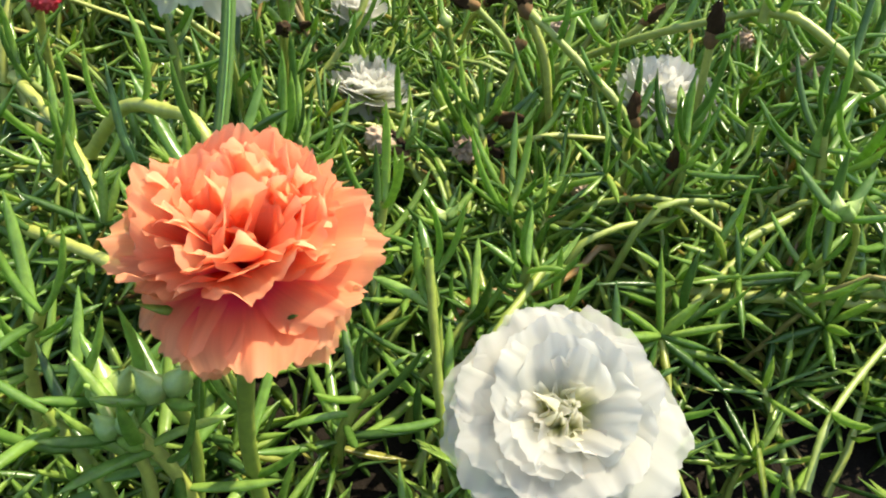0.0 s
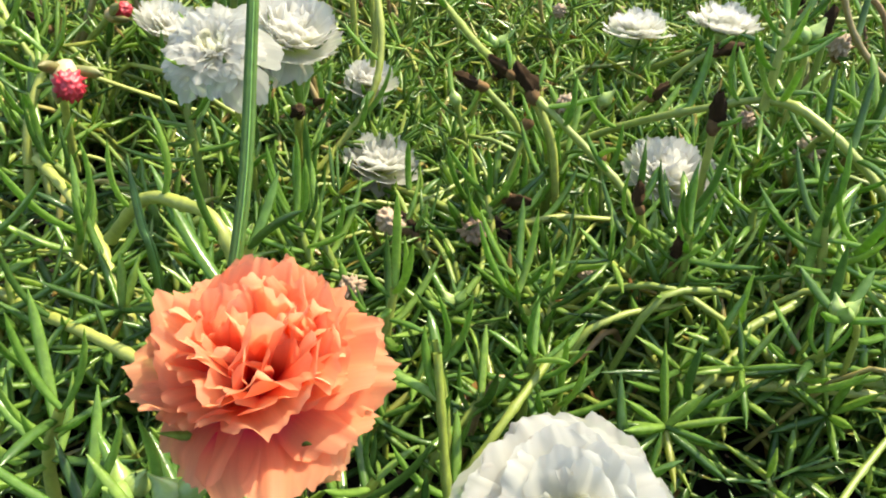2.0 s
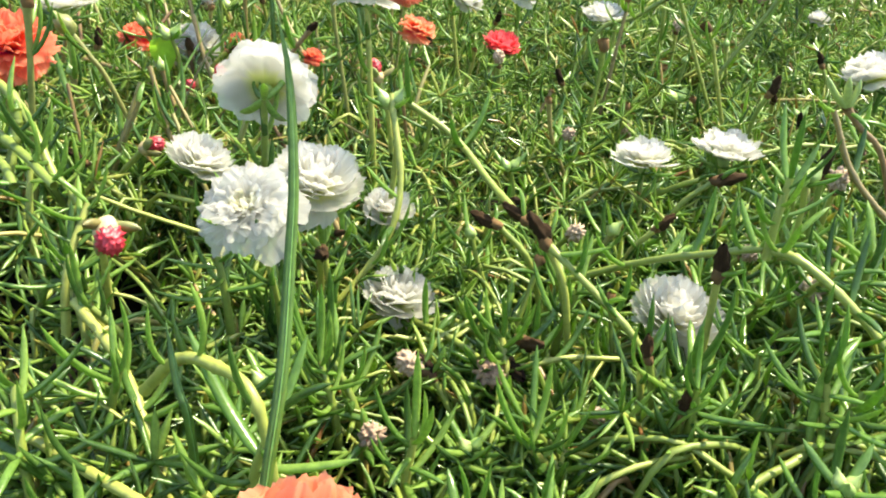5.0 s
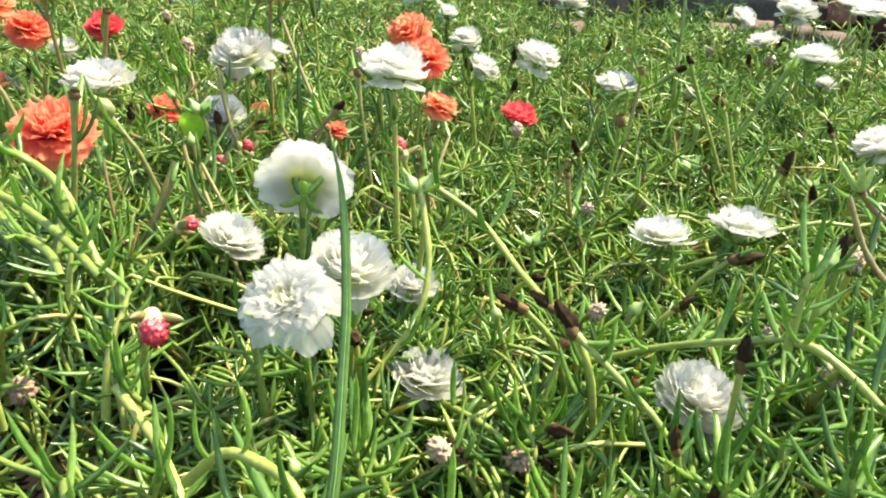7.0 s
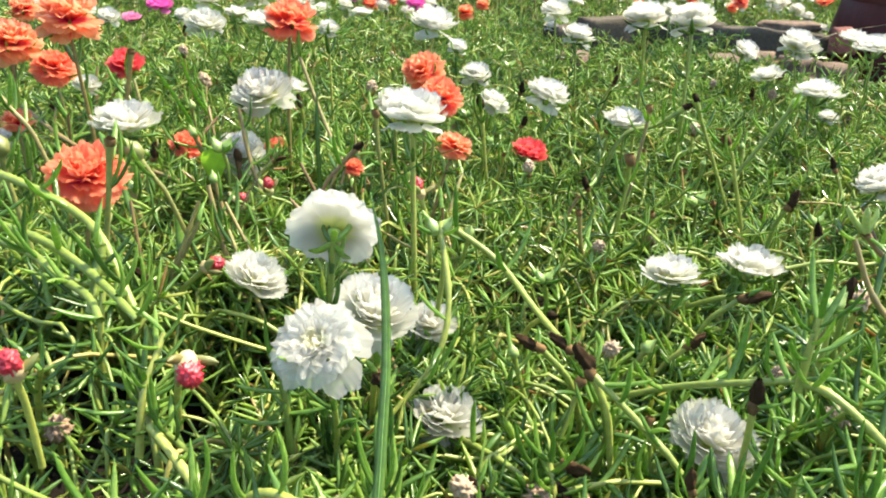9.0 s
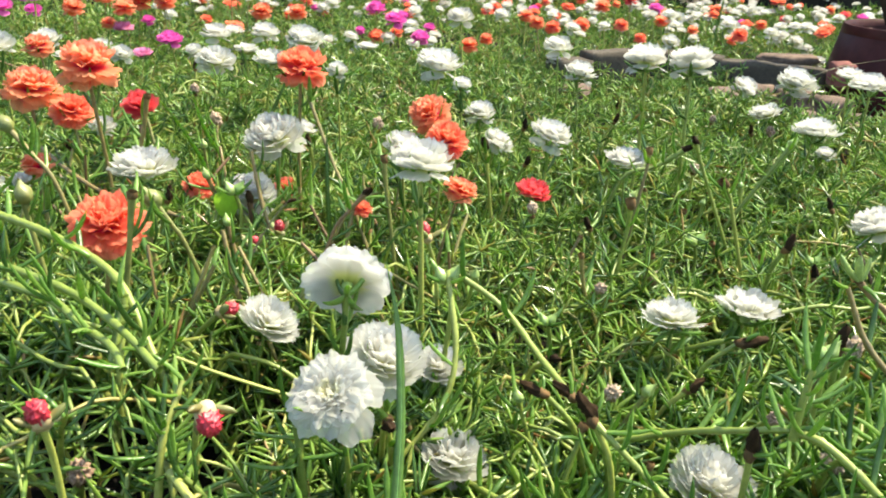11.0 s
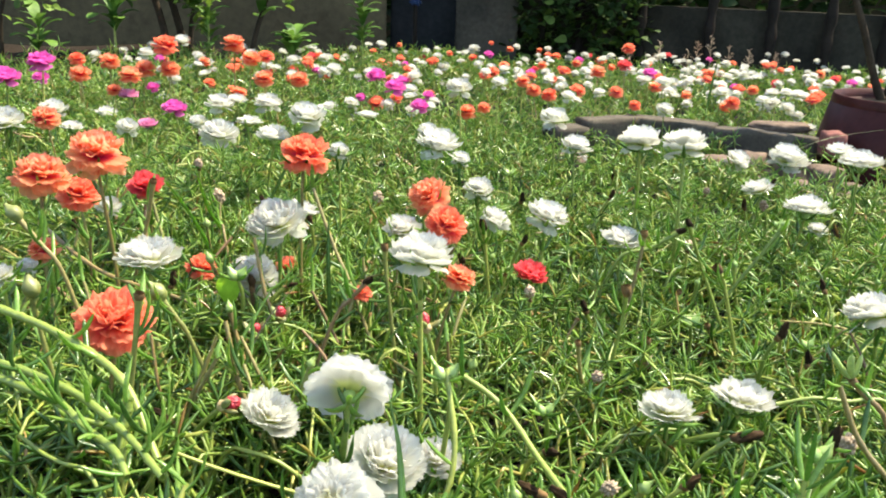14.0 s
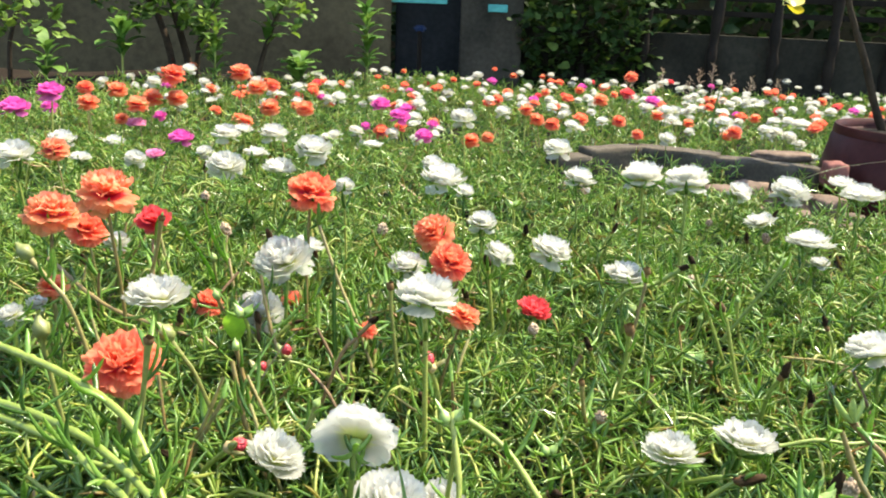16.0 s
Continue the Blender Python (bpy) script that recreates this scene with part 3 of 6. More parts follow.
bloom("white", -0.211, 0.600, 0.033, 0.042, 0.1, -0.3, "full")
bloom("coral", -0.198, 0.660, 0.017, 0.028, 0.1, -0.2, "full")
bloom("coral", -0.170, 0.609, 0.135, 0.043, 0.15, -0.1, "full")
bloom("white", -0.093, 0.620, 0.073, 0.031, 0, -0.1, "full")
bloom("coral", -0.056, 0.615, 0.080, 0.036, 0.3, -0.5, "full")
bloom("orange", -0.076, 0.669, 0.089, 0.039, -0.5, -0.4, "full")
bloom("white", -0.031, 0.850, 0.051, 0.036, 0, -0.1, "full")
bloom("white", -0.012, 0.770, 0.041, 0.033, 0.6, -0.1, "full")
bloom("white", 0.036, 0.720, 0.062, 0.042, 0.3, 0, "full")
bloom("white", -0.065, 0.470, 0.103, 0.044, 0.05, 0.25, "full", stout=1.2)
bloom("orange", -0.042, 0.537, 0.064, 0.026, 0.3, 0.1, "flat")
bloom("red", 0.018, 0.649, 0.029, 0.034, 0.1, -0.1, "flat")
bloom("coral", -0.117, 0.565, 0.036, 0.016, 0.2, -0.2, "full")
bloom("coral", -0.230, 0.390, 0.084, 0.043, 0.15, -0.25, "full")
bloom("white", -0.146, 0.400, 0.023, 0.038, 0.45, -0.05, "flat")
bloom("white", -0.085, 0.314, 0.0915, 0.0395, -0.12, 3.0, "disc", stout=1.3, foot=(-0.083, 0.322, -0.05))
bloom("white", 0.096, 0.446, 0.017, 0.037, 0, 0.08, "flat")
bloom("white", 0.150, 0.470, 0.014, 0.041, 0.1, 0.05, "flat")
bloom("white", 0.288, 0.6, 0.03, 0.046, -0.2, 0.55, "full")
bloom("white", 0.337, 0.879, 0.041, 0.052, 0, 0.1, "flat")
bloom("white", 0.305, 0.950, 0.043, 0.038, -0.3, 0, "flat")
bloom("white", 0.353, 1.000, 0.072, 0.050, 0.1, -0.2, "full")
bloom("white", 0.324, 1.100, 0.046, 0.038, 0.5, -0.3, "full")
bloom("white", 0.129, 0.800, 0.123, 0.044, 0, 0.25, "full", stout=1.3)
bloom("white", 0.168, 0.778, 0.124, 0.047, 0, 0.25, "full", stout=1.3)
bloom("white", 0.094, 1.040, 0.067, 0.043, 0.2, 0, "full")
bloom("white", 0.079, 1.220, 0.074, 0.045, 0, -0.1, "full")
bloom("white", 0.110, 0.740, 0.036, 0.040, 0, -0.1, "flat")
bloom("white", 0.434, 0.980, 0.076, 0.050, 0, 0, "flat")
bloom("white", 0.437, 1.050, 0.075, 0.037, 0, 0, "flat")
bloom("white", -0.074, 0.805, 0.108, 0.047, 0.05, 0, "full")
bloom("white", -0.099, 1.000, 0.085, 0.030, 0, -0.1, "full")
bloom("white", -0.055, 0.950, 0.062, 0.026, 0.2, -0.1, "full")
bloom("white", -0.222, 1.330, 0.044, 0.040, 0, 0.1, "cup")
bloom("white", -0.338, 0.460, 0.077, 0.018, -0.2, -0.2, "full")
bloom("white", -0.355, 0.520, 0.061, 0.015, 0.2, -0.1, "full")
bloom("white", 0.371, 0.920, 0.004, 0.023, 0, -0.2, "full")
bloom("white", -0.168, 0.750, 0.108, 0.020, 0.1, -0.2, "full")
bloom("white", -0.357, 1.200, 0.080, 0.042, 0, 0, "full")
bloom("white", -0.432, 1.200, 0.076, 0.042, 0, 0, "full")
bloom("white", -0.429, 1.280, 0.070, 0.033, 0, 0, "flat")
bloom("white", -0.343, 1.050, 0.075, 0.041, 0, 0.1, "cup")
bloom("white", -0.474, 0.970, 0.078, 0.029, 0.3, -0.3, "full")
bloom("white", -0.638, 1.100, 0.074, 0.040, 0, -0.1, "full")
bloom("white", -0.587, 1.050, 0.059, 0.031, 0, 0.1, "flat")
bloom("white", -0.656, 1.300, 0.036, 0.036, 0, 0, "flat")
bloom("white", -0.359, 0.660, 0.067, 0.023, 0.2, -0.2, "full")
bloom("white", -0.431, 1.100, 0.065, 0.027, -0.3, -0.2, "full")
bloom("orange", -0.596, 1.000, 0.081, 0.038, 0, -0.2, "full")
bloom("magenta", -0.522, 1.250, 0.057, 0.038, 0, -0.1, "full")
bloom("pink", -0.503, 1.100, 0.058, 0.029, 0, -0.1, "flat")
bloom("magenta", -0.721, 1.234, 0.124, 0.043, 0, -0.1, "full")
bloom("magenta", -0.733, 1.150, 0.109, 0.042, 0, -0.1, "full")
bloom("magenta", -0.790, 1.350, 0.082, 0.027, 0, -0.2, "full")
bloom("magenta", -0.244, 1.600, 0.080, 0.041, 0, 0, "full")
bloom("magenta", -0.202, 1.559, 0.065, 0.040, 0.1, -0.1, "full")
bloom("magenta", -0.140, 1.380, 0.058, 0.032, 0, -0.2, "full")
bloom("magenta", -0.268, 1.550, 0.044, 0.020, 0, -0.2, "full")
bloom("magenta", -0.134, 1.500, 0.060, 0.023, 0, -0.2, "full")
bloom("magenta", -0.637, 1.450, 0.059, 0.025, 0, -0.2, "full")
bloom("pink", -0.660, 1.400, 0.052, 0.037, 0, 0, "flat")
bloom("white", -0.072, 1.350, 0.097, 0.044, 0, -0.2, "full")
bloom("coral", -0.628, 1.500, 0.134, 0.049, 0, -0.1, "full")
bloom("orange", -0.532, 1.610, 0.133, 0.045, 0, -0.1, "full")
bloom("orange", -0.495, 1.600, 0.105, 0.039, 0, -0.1, "full")
bloom("coral", -0.470, 1.620, 0.108, 0.032, 0, -0.1, "full")
bloom("orange", -0.443, 1.500, 0.080, 0.039, 0, -0.2, "full")
bloom("orange", -0.376, 1.500, 0.081, 0.036, 0, -0.2, "full")
bloom("coral", -0.850, 1.600, 0.089, 0.034, 0, -0.2, "full")
bloom("orange", -0.797, 1.500, 0.074, 0.041, 0, -0.2, "full")
bloom("orange", -0.783, 1.600, 0.088, 0.041, 0, -0.1, "flat")
bloom("orange", -0.669, 1.500, 0.088, 0.041, 0, -0.1, "flat")
bloom("orange", -0.623, 1.500, 0.090, 0.039, 0, -0.2, "full")
bloom("orange", -0.656, 1.400, 0.088, 0.040, 0, 0, "flat")
bloom("orange", -0.687, 1.400, 0.060, 0.026, 0, -0.2, "full")
bloom("white", -0.640, 1.620, 0.131, 0.032, 0, -0.1, "full")
bloom("white", -0.727, 1.650, 0.100, 0.033, 0, -0.1, "full")
bloom("orange", -0.029, 1.400, 0.058, 0.024, 0, -0.2, "full")
bloom("white", -0.348, 1.700, 0.079, 0.034, 0, -0.1, "full")
bloom("white", -0.001, 1.600, 0.077, 0.034, 0, -0.1, "full")
bloom("orange", 0.067, 1.600, 0.067, 0.031, 0, -0.2, "full")
bloom("coral", 0.097, 1.580, 0.062, 0.031, 0, -0.2, "full")
bloom("white", 0.132, 1.550, 0.063, 0.030, 0.2, -0.2, "full")
bloom("coral", 0.279, 1.660, 0.037, 0.026, 0, -0.2, "full")
bloom("white", 0.328, 1.600, 0.038, 0.036, 0.2, -0.3, "full")
bloom("coral", 0.248, 1.720, 0.055, 0.031, 0, -0.2, "full")
bloom("coral", 0.474, 1.660, 0.051, 0.032, 0, -0.2, "full")
bloom("white", 0.469, 1.720, 0.062, 0.036, 0, -0.2, "full")
bloom("white", 0.372, 1.850, 0.064, 0.038, 0, -0.1, "full")
bloom("orange", 0.244, 2.000, 0.068, 0.039, 0, -0.1, "full")
bloom("red", 0.315, 2.050, 0.080, 0.037, 0, -0.1, "full")
bloom("coral", 0.330, 2.100, 0.118, 0.035, 0, -0.1, "full")
bloom("white", 0.549, 1.700, 0.052, 0.031, 0, -0.1, "full")
bloom("white", -0.0875, 0.275, 0.0575, 0.04, -0.1, -0.6, "droop", foot=(-0.09, 0.312, -0.05))
bloom("white", -0.070, 0.325, 0.046, 0.042, 0.2, -0.25, "full")
bloom("white", -0.048, 0.404, -0.003, 0.029, 0.1, -0.35, "full")
bloom("white", -0.035, 0.330, -0.013, 0.035, 0.15, -0.05, "full")
bloom("white", 0.089, 0.310, -0.004, 0.041, 0.1, -0.2, "full")



# ---- foliage ----
def scatter(name, count, area, forms, seed, scale, sink, label):
    """One sheet of many shoots, over the part of the bed that the area function keeps."""
    rng = np.random.default_rng(seed)
    xs, ys = area(rng, count)
    which = rng.integers(len(forms), size=len(xs))
    vs, fs, ids, total = [], [], [], 0
    for w, (v, f, kind) in enumerate(forms):
        pick = np.nonzero(which == w)[0]
        n = len(pick)
        if not n:
            continue
        yaw, tilt, way = rng.uniform(0, 6.28, n), rng.beta(1.5, 2.4, n) * 1.35, rng.uniform(0, 6.28, n)
        size = rng.uniform(*scale, n)
        cy, sy, ct, st, cw, sw = np.cos(yaw), np.sin(yaw), np.cos(tilt), np.sin(tilt), np.cos(way), np.sin(way)
        o, z1 = np.ones(n), np.zeros(n)
        ry = np.stack([np.stack([cy, -sy, z1], -1), np.stack([sy, cy, z1], -1), np.stack([z1, z1, o], -1)], 1)
        rw = np.stack([np.stack([cw, -sw, z1], -1), np.stack([sw, cw, z1], -1), np.stack([z1, z1, o], -1)], 1)
        rx = np.stack([np.stack([o, z1, z1], -1), np.stack([z1, ct, -st], -1), np.stack([z1, st, ct], -1)], 1)
        turn = rw @ rx @ ry * size[:, None, None]
        tall = v[:, 2].max() * size * np.maximum(ct, 0.3)
        depth = rng.uniform(*sink, n)
        base = np.stack([xs[pick], ys[pick], canopy(xs[pick], ys[pick]) - depth - tall], -1)
        base[:, 2] = np.maximum(base[:, 2], -0.085)
        vv = np.einsum("nij,kj->nki", turn, v) + base[:, None]
        vs.append(vv.reshape(-1, 3))
        fs.append((f[None] + (np.arange(n) * len(v))[:, None, None]).reshape(-1, 4) + total)
        ids.append(np.tile(kind, n))
        total += n * len(v)
    me = mesh_of(name, np.concatenate(vs), np.concatenate(fs), [leaf_many, stem_many], np.concatenate(ids))
    return tagged(new(name, me), label, "foliage", kind="stuff")


# places that low flowers keep free of shoots
CLEAR = [(-0.035, 0.113), (0.027, 0.112), (-0.035, 0.322), (-0.035, 0.305), (0.089, 0.30), (0.089, 0.283), (0.096, 0.435), (0.15, 0.458), (-0.146, 0.39)]


POT_BARE = 1.3  # beyond this the ground before the pot is nearly bare


def wedge(y0, y1, side=0.1, spread=0.66, thinned=0.3):
    def area(rng, count):
        y = np.sqrt(rng.uniform(0, 1, count) * ((y1 + side) ** 2 - (y0 + side) ** 2) + (y0 + side) ** 2) - side
        x = rng.uniform(-1, 1, count) * (side + spread * y)
        thick = 0.72 + 0.45 * np.sin(23 * x + 7 * y + 1) * np.sin(19 * y - 9 * x) + 0.25 * np.sin(61 * x + 2) * np.sin(57 * y)
        thick = np.where(y < 0.2, np.where(x > -0.055, thinned, thinned + 0.2) * thick, thick)
        thick = np.where((x < -0.13) & (y > 0.2) & (y < 0.4), 0.34 * thick, thick)
        if thinned < 0.5:
            for fx, fy in CLEAR:
                thick = np.where(np.hypot(x - fx, y - fy) < 0.019, 0.0, thick)
        keep = (rng.uniform(0, 1, count) < np.where(y > 0.5, np.maximum(thick, 0.45), thick)) | (y > 1.0)
        keep &= y < np.interp(x, [-1.5, -1.34, -1.2, -1.05, -0.7, -0.2], [2.0, 2.14, 2.3, 2.6, 2.78, 3.2])
        keep &= ~((y > kerb_line(x) - 0.03) & (y < kerb_line(x) + 0.05) & (x > 0.12))
        keep &= ~((y > POT_BARE - 0.55 * (x - 0.5)) & (x > 0.42) & (y < 1.75) & (y < kerb_line(x) + 0.02)) | (rng.uniform(0, 1, len(x)) < 0.2)
        return x[keep], y[keep]

    return area


def kerb_line(x):
    return np.interp(x, [0.1, 0.3, 0.62], [1.56, 1.66, 1.5])


frng = np.random.default_rng(5)
near_forms = [sprig_form(frng, int(frng.integers(13, 18)), 3, 4, frng.uniform(0.028, 0.05), 0.0225, 0.0026) for _ in range(14)]
mid_forms = [sprig_form(frng, int(frng.integers(12, 16)), 2, 3, frng.uniform(0.028, 0.05), 0.0215, 0.0026) for _ in range(14)]
low_forms = [sprig_form(frng, 10, 2, 3, frng.uniform(0.025, 0.04), 0.021, 0.0026) for _ in range(8)]
far_forms = [sprig_form(frng, 11, 2, 3, frng.uniform(0.028, 0.045), 0.02, 0.0027) for _ in range(8)]
edge_forms = [sprig_form(frng, 8, 2, 3, frng.uniform(0.03, 0.045), 0.025, 0.0034) for _ in range(8)]
wide_forms = [sprig_form(frng, 7, 2, 3, frng.uniform(0.025, 0.04), 0.03, 0.004) for _ in range(6)]
scatter("near_foliage", 2100, wedge(0.09, 0.46, 0.09, 0.62, 0.09), near_forms, 21, (0.8, 1.2), (-0.006, 0.022), "dense succulent needle leaves of moss rose plants")
scatter("low_foliage", 1500, wedge(0.06, 0.5, 0.09, 0.62, 0.6), low_forms, 22, (0.9, 1.3), (0.022, 0.042), "shaded lower shoots of moss rose plants")
scatter("middle_foliage", 4600, wedge(0.44, 1.0, 0.12, 0.64), mid_forms, 23, (0.85, 1.2), (-0.008, 0.026), "dense succulent needle leaves of moss rose plants")
scatter("far_foliage", 4300, wedge(0.96, 1.7, 0.2, 0.62), far_forms, 24, (0.9, 1.3), (-0.012, 0.03), "far moss rose foliage across the bed")
scatter("edge_foliage", 4600, wedge(1.66, 3.2, 0.2, 0.6), edge_forms, 26, (0.95, 1.4), (-0.014, 0.03), "moss rose foliage at the far edge of the bed")


def uneven(rng, count):
    """Taller shoots among the flowers, in loose patches."""
    y = 0.42 + 0.55 * rng.uniform(0, 1, count) ** 0.8
    x = rng.uniform(-0.58, 0.62, count) * y
    patch = np.sin(17 * x + 5 * y + 0.6) * np.sin(15 * y - 8 * x + 2)
    keep = (patch > np.where(x < 0.02, -0.35, 0.2)) & (np.hypot(x - 0.018, y - 0.62) > 0.05)
    return x[keep], y[keep]


scatter("tall_foliage", 620, uneven, mid_forms, 27, (0.85, 1.15), (-0.034, -0.004), "taller leafy moss rose shoots between the flowers")


def around(rng, count):
    """The rest of the bed, beside and behind the nearer part."""
    x, y = rng.uniform(-1.5, 1.7, count), rng.uniform(-0.6, 2.6, count)
    inside = (np.abs(x) < 0.14 + 0.62 * y) & (y > 0.02)
    keep = ~inside & (np.hypot(x, y) > 0.16) & ~((x > 0.1) & (x < 1.3) & (np.abs(y - kerb_line(x)) < 0.06))
    rough = 0.07 * np.sin(9 * x + 1) + 0.05 * np.sin(23 * y + 13 * x)
    keep &= (np.abs(x - 0.1) < 1.45 + rough) & (y > -0.45 + rough) & (y < np.interp(x, [-1.5, -1.34, -1.0, 1.0, 1.7], [1.9, 2.14, 2.3, 2.4, 2.2]) + rough)
    return x[keep], y[keep]


scatter("bed_foliage", 5200, around, wide_forms, 25, (1.3, 2.0), (-0.014, 0.03), "moss rose foliage over the rest of the bed")


def runner_sheet(count, seed):
    """Thin creeping stems woven through the bed, past counting."""
    rng = np.random.default_rng(seed)
    vs, fs, total = [], [], 0
    for _ in range(count):
        y = 0.2 + 1.1 * rng.uniform() ** 1.1
        x = rng.uniform(-1, 1) * (0.1 + 0.6 * y)
        ang, n = rng.uniform(0, 6.28), 7
        step = rng.uniform(0.009, 0.024)
        pts = []
        for k in range(n):
            pts.append((x, y, float(canopy(x, y)) - 0.01 + 0.008 * math.sin(k * 0.8 + ang) - (0.03 if k in (0, n - 1) else 0)))
            x, y = x + step * math.cos(ang), y + step * math.sin(ang)
            ang += rng.uniform(-0.16, 0.16)
        v, f = tube(spline(pts, 15), rng.uniform(0.0008, 0.0014), 5)
        vs.append(v), fs.append(f + total)
        total += len(v)
    me = mesh_of("creeping_runners", np.concatenate(vs), np.concatenate(fs), [stem_many])
    return tagged(new("creeping_runners", me), "pale yellow-green creeping stems woven through the foliage", "stems", kind="stuff")


runner_sheet(370, 61)


# ---- single shoots, stems, buds and withered heads in the near bed ----
srng = np.random.default_rng(33)


def shoot(x, y, z, tall, leaves, lean_x=0.0, lean_y=0.0, spread=1.0, long=1.0, label="leafy moss rose shoot with plump needle leaves"):
    """A leafy shoot whose tip is at x, y, z; each leaf is a part."""
    ob = thing("moss_rose_shoot", (x - lean_x * tall, y - lean_y * tall, z - tall), label, "shoot", "leafy shoots")
    line = spline([(0, 0, 0), (lean_x * tall * 0.3, lean_y * tall * 0.3, tall * 0.55), (lean_x * tall, lean_y * tall, tall)], 8)
    v, f = tube(line, np.linspace(0.0021, 0.0014, 8), 8)
    stalk = part("stem", mesh_of("stem", v, f, [stem_one]), ob)
    for k in range(leaves):
        h = 0.35 + 0.65 * k / (leaves - 1)
        at = np.array([np.interp(h, np.linspace(0, 1, 8), line[:, c]) for c in range(3)])
        up = np.interp(h, [0.35, 0.75, 1.0], [4, 26, 54]) / max(spread, 1.0) + srng.uniform(-12, 12)
        s = long * srng.uniform(0.85, 1.2)
        part("leaf", leaf_store[int(srng.integers(5))], stalk, Matrix.Translation(at) @ Matrix.Rotation(k * 2.4 + srng.uniform(-0.3, 0.3), 4, "Z") @ Matrix.Rotation(radians(up), 4, "X") @ Matrix.Diagonal((0.82 * s, s, 0.82 * s, 1)))
    return ob


def trailing_stem(points, radius, leaves=6, mat=stem_one, label="bare yellow-green trailing moss rose stem"):
    """A creeping stem through a few points, with nodes and a few leaves."""
    o = Vector(points[0])
    ob = thing("trailing_stem", o, label, "stem", "trailing stems")
    count = 8 * len(points)
    line = spline([tuple(Vector(p) - o) for p in points], count)
    rad = radius * (1 + 0.05 * srng.standard_normal(count)) * np.linspace(1.08, 0.9, count)
    rad[:: max(5, count // 4)] *= 1.22
    v, f = tube(line, rad, 10)
    stalk = part("stem", mesh_of("stem", v, f, [mat]), ob)
    for k in range(leaves):
        at = line[int(srng.integers(2, count))]
        part("leaf", leaf_store[int(srng.integers(5))], stalk, Matrix.Translation(at) @ Matrix.Rotation(srng.uniform(0, 6.28), 4, "Z") @ Matrix.Rotation(radians(srng.uniform(10, 60)), 4, "X") @ Matrix.Diagonal((1.1, srng.uniform(0.8, 1.2), 1.1, 1)))
    return ob


def drop_form(length, radius, sides=10, nose=0.12):
    s = np.linspace(0, 1, 9)
    return tube(np.stack([0 * s, 0 * s, s * length], -1), radius * np.interp(s, [0, 0.15, 0.45, 0.75, 1.0], [0.45, 0.85, 1.0, 0.7, nose]), sides)


def wrinkled_drop(seed, length, radius, sides, profile, wrinkle):
    """A shrivelled drop with lengthwise folds and a ragged tip."""
    rng = np.random.default_rng(seed)
    s = np.linspace(0, 1, len(profile))
    v, f = tube(np.stack([0.04 * length * np.sin(5 * s), 0.05 * length * np.sin(4 * s + 1), s * length], -1), radius * np.array(profile), sides)
    ang = np.arctan2(v[:, 1], v[:, 0])
    k = 1 + wrinkle * np.sin(5 * ang + 3 * v[:, 2] / length + seed) + wrinkle * 0.7 * np.sin(9 * ang - 6 * v[:, 2] / length) + 0.08 * rng.standard_normal(len(v))
    v[:, :2] *= k[:, None]
    v[:, 2] += 0.05 * length * np.sin(3 * ang + seed) * (v[:, 2] / length)
    return v, f


bud_mesh = mesh_of("bud", *wrinkled_drop(4, 0.011, 0.0038, 12, (0.4, 0.75, 0.97, 1.0, 0.86, 0.62, 0.36, 0.22, 0.1), 0.02), [bud_green])
bract_mesh = mesh_of("bract", *leaf_form(0.011, 0.003, 0.3, 5, 6), [leaf_one])
olive_mesh = mesh_of("bract", *leaf_form(0.0095, 0.0048, 0.5, 6, 7), [bract_olive])
cream_mesh = mesh_of("cup", *wrinkled_drop(8, 0.008, 0.0043, 12, (0.35, 0.7, 0.95, 1.0, 1.0, 0.9, 0.7), 0.04), [bud_cream])
brown_mesh = mesh_of("cup", *wrinkled_drop(6, 0.006, 0.0029, 10, (0.5, 0.8, 1.0, 1.0, 0.85), 0.09), [dry_brown])


def crumpled(seed, radius, mat, stretch=1.3, coarse=0.5, small=0.25, fine=9.0):
    bm = bmesh.new()
    bmesh.ops.create_icosphere(bm, subdivisions=4, radius=radius)
    for v in bm.verts:
        d = v.co.normalized()
        k = 1 + coarse * noise.noise(d * 3.2 + Vector((seed, 0, 0))) + small * abs(noise.noise(d * fine + Vector((0, seed, 0)))) * 1.6 - small * 0.4
        v.co = Vector((d.x, d.y, d.z * stretch)) * radius * k
    return bm_mesh("crumpled petals", bm, mat, True)


HUSK = (0.55, 0.85, 1.0, 0.92, 0.98, 0.8, 0.88, 0.66, 0.6, 0.3)
dark_heads = [mesh_of("husk", *wrinkled_drop(s, 0.0135, 0.0028, 16, HUSK, 0.27), [dry_dark]) for s in (1, 5, 12)]
pale_heads = [crumpled(s, 0.005, dry_pale, 1.25, 0.75, 0.35, 4.0) for s in (2, 7)]
red_heads = [crumpled(s, 0.0042, bud_red, 1.3, 0.2, 0.42, 6.5) for s in (3, 9)]


olive_bud = mesh_of("cup", *wrinkled_drop(14, 0.012, 0.0042, 12, (0.4, 0.8, 1.0, 1.0, 0.9, 0.66, 0.4, 0.2), 0.05), [bract_olive])
dark_cup = mesh_of("cup", *wrinkled_drop(15, 0.009, 0.0026, 12, (0.6, 0.9, 1.0, 0.95, 0.8, 0.5), 0.16), [dry_dark])
bract_long = mesh_of("bract", *leaf_form(0.022, 0.0055, 0.25, 7, 8), [bud_green])


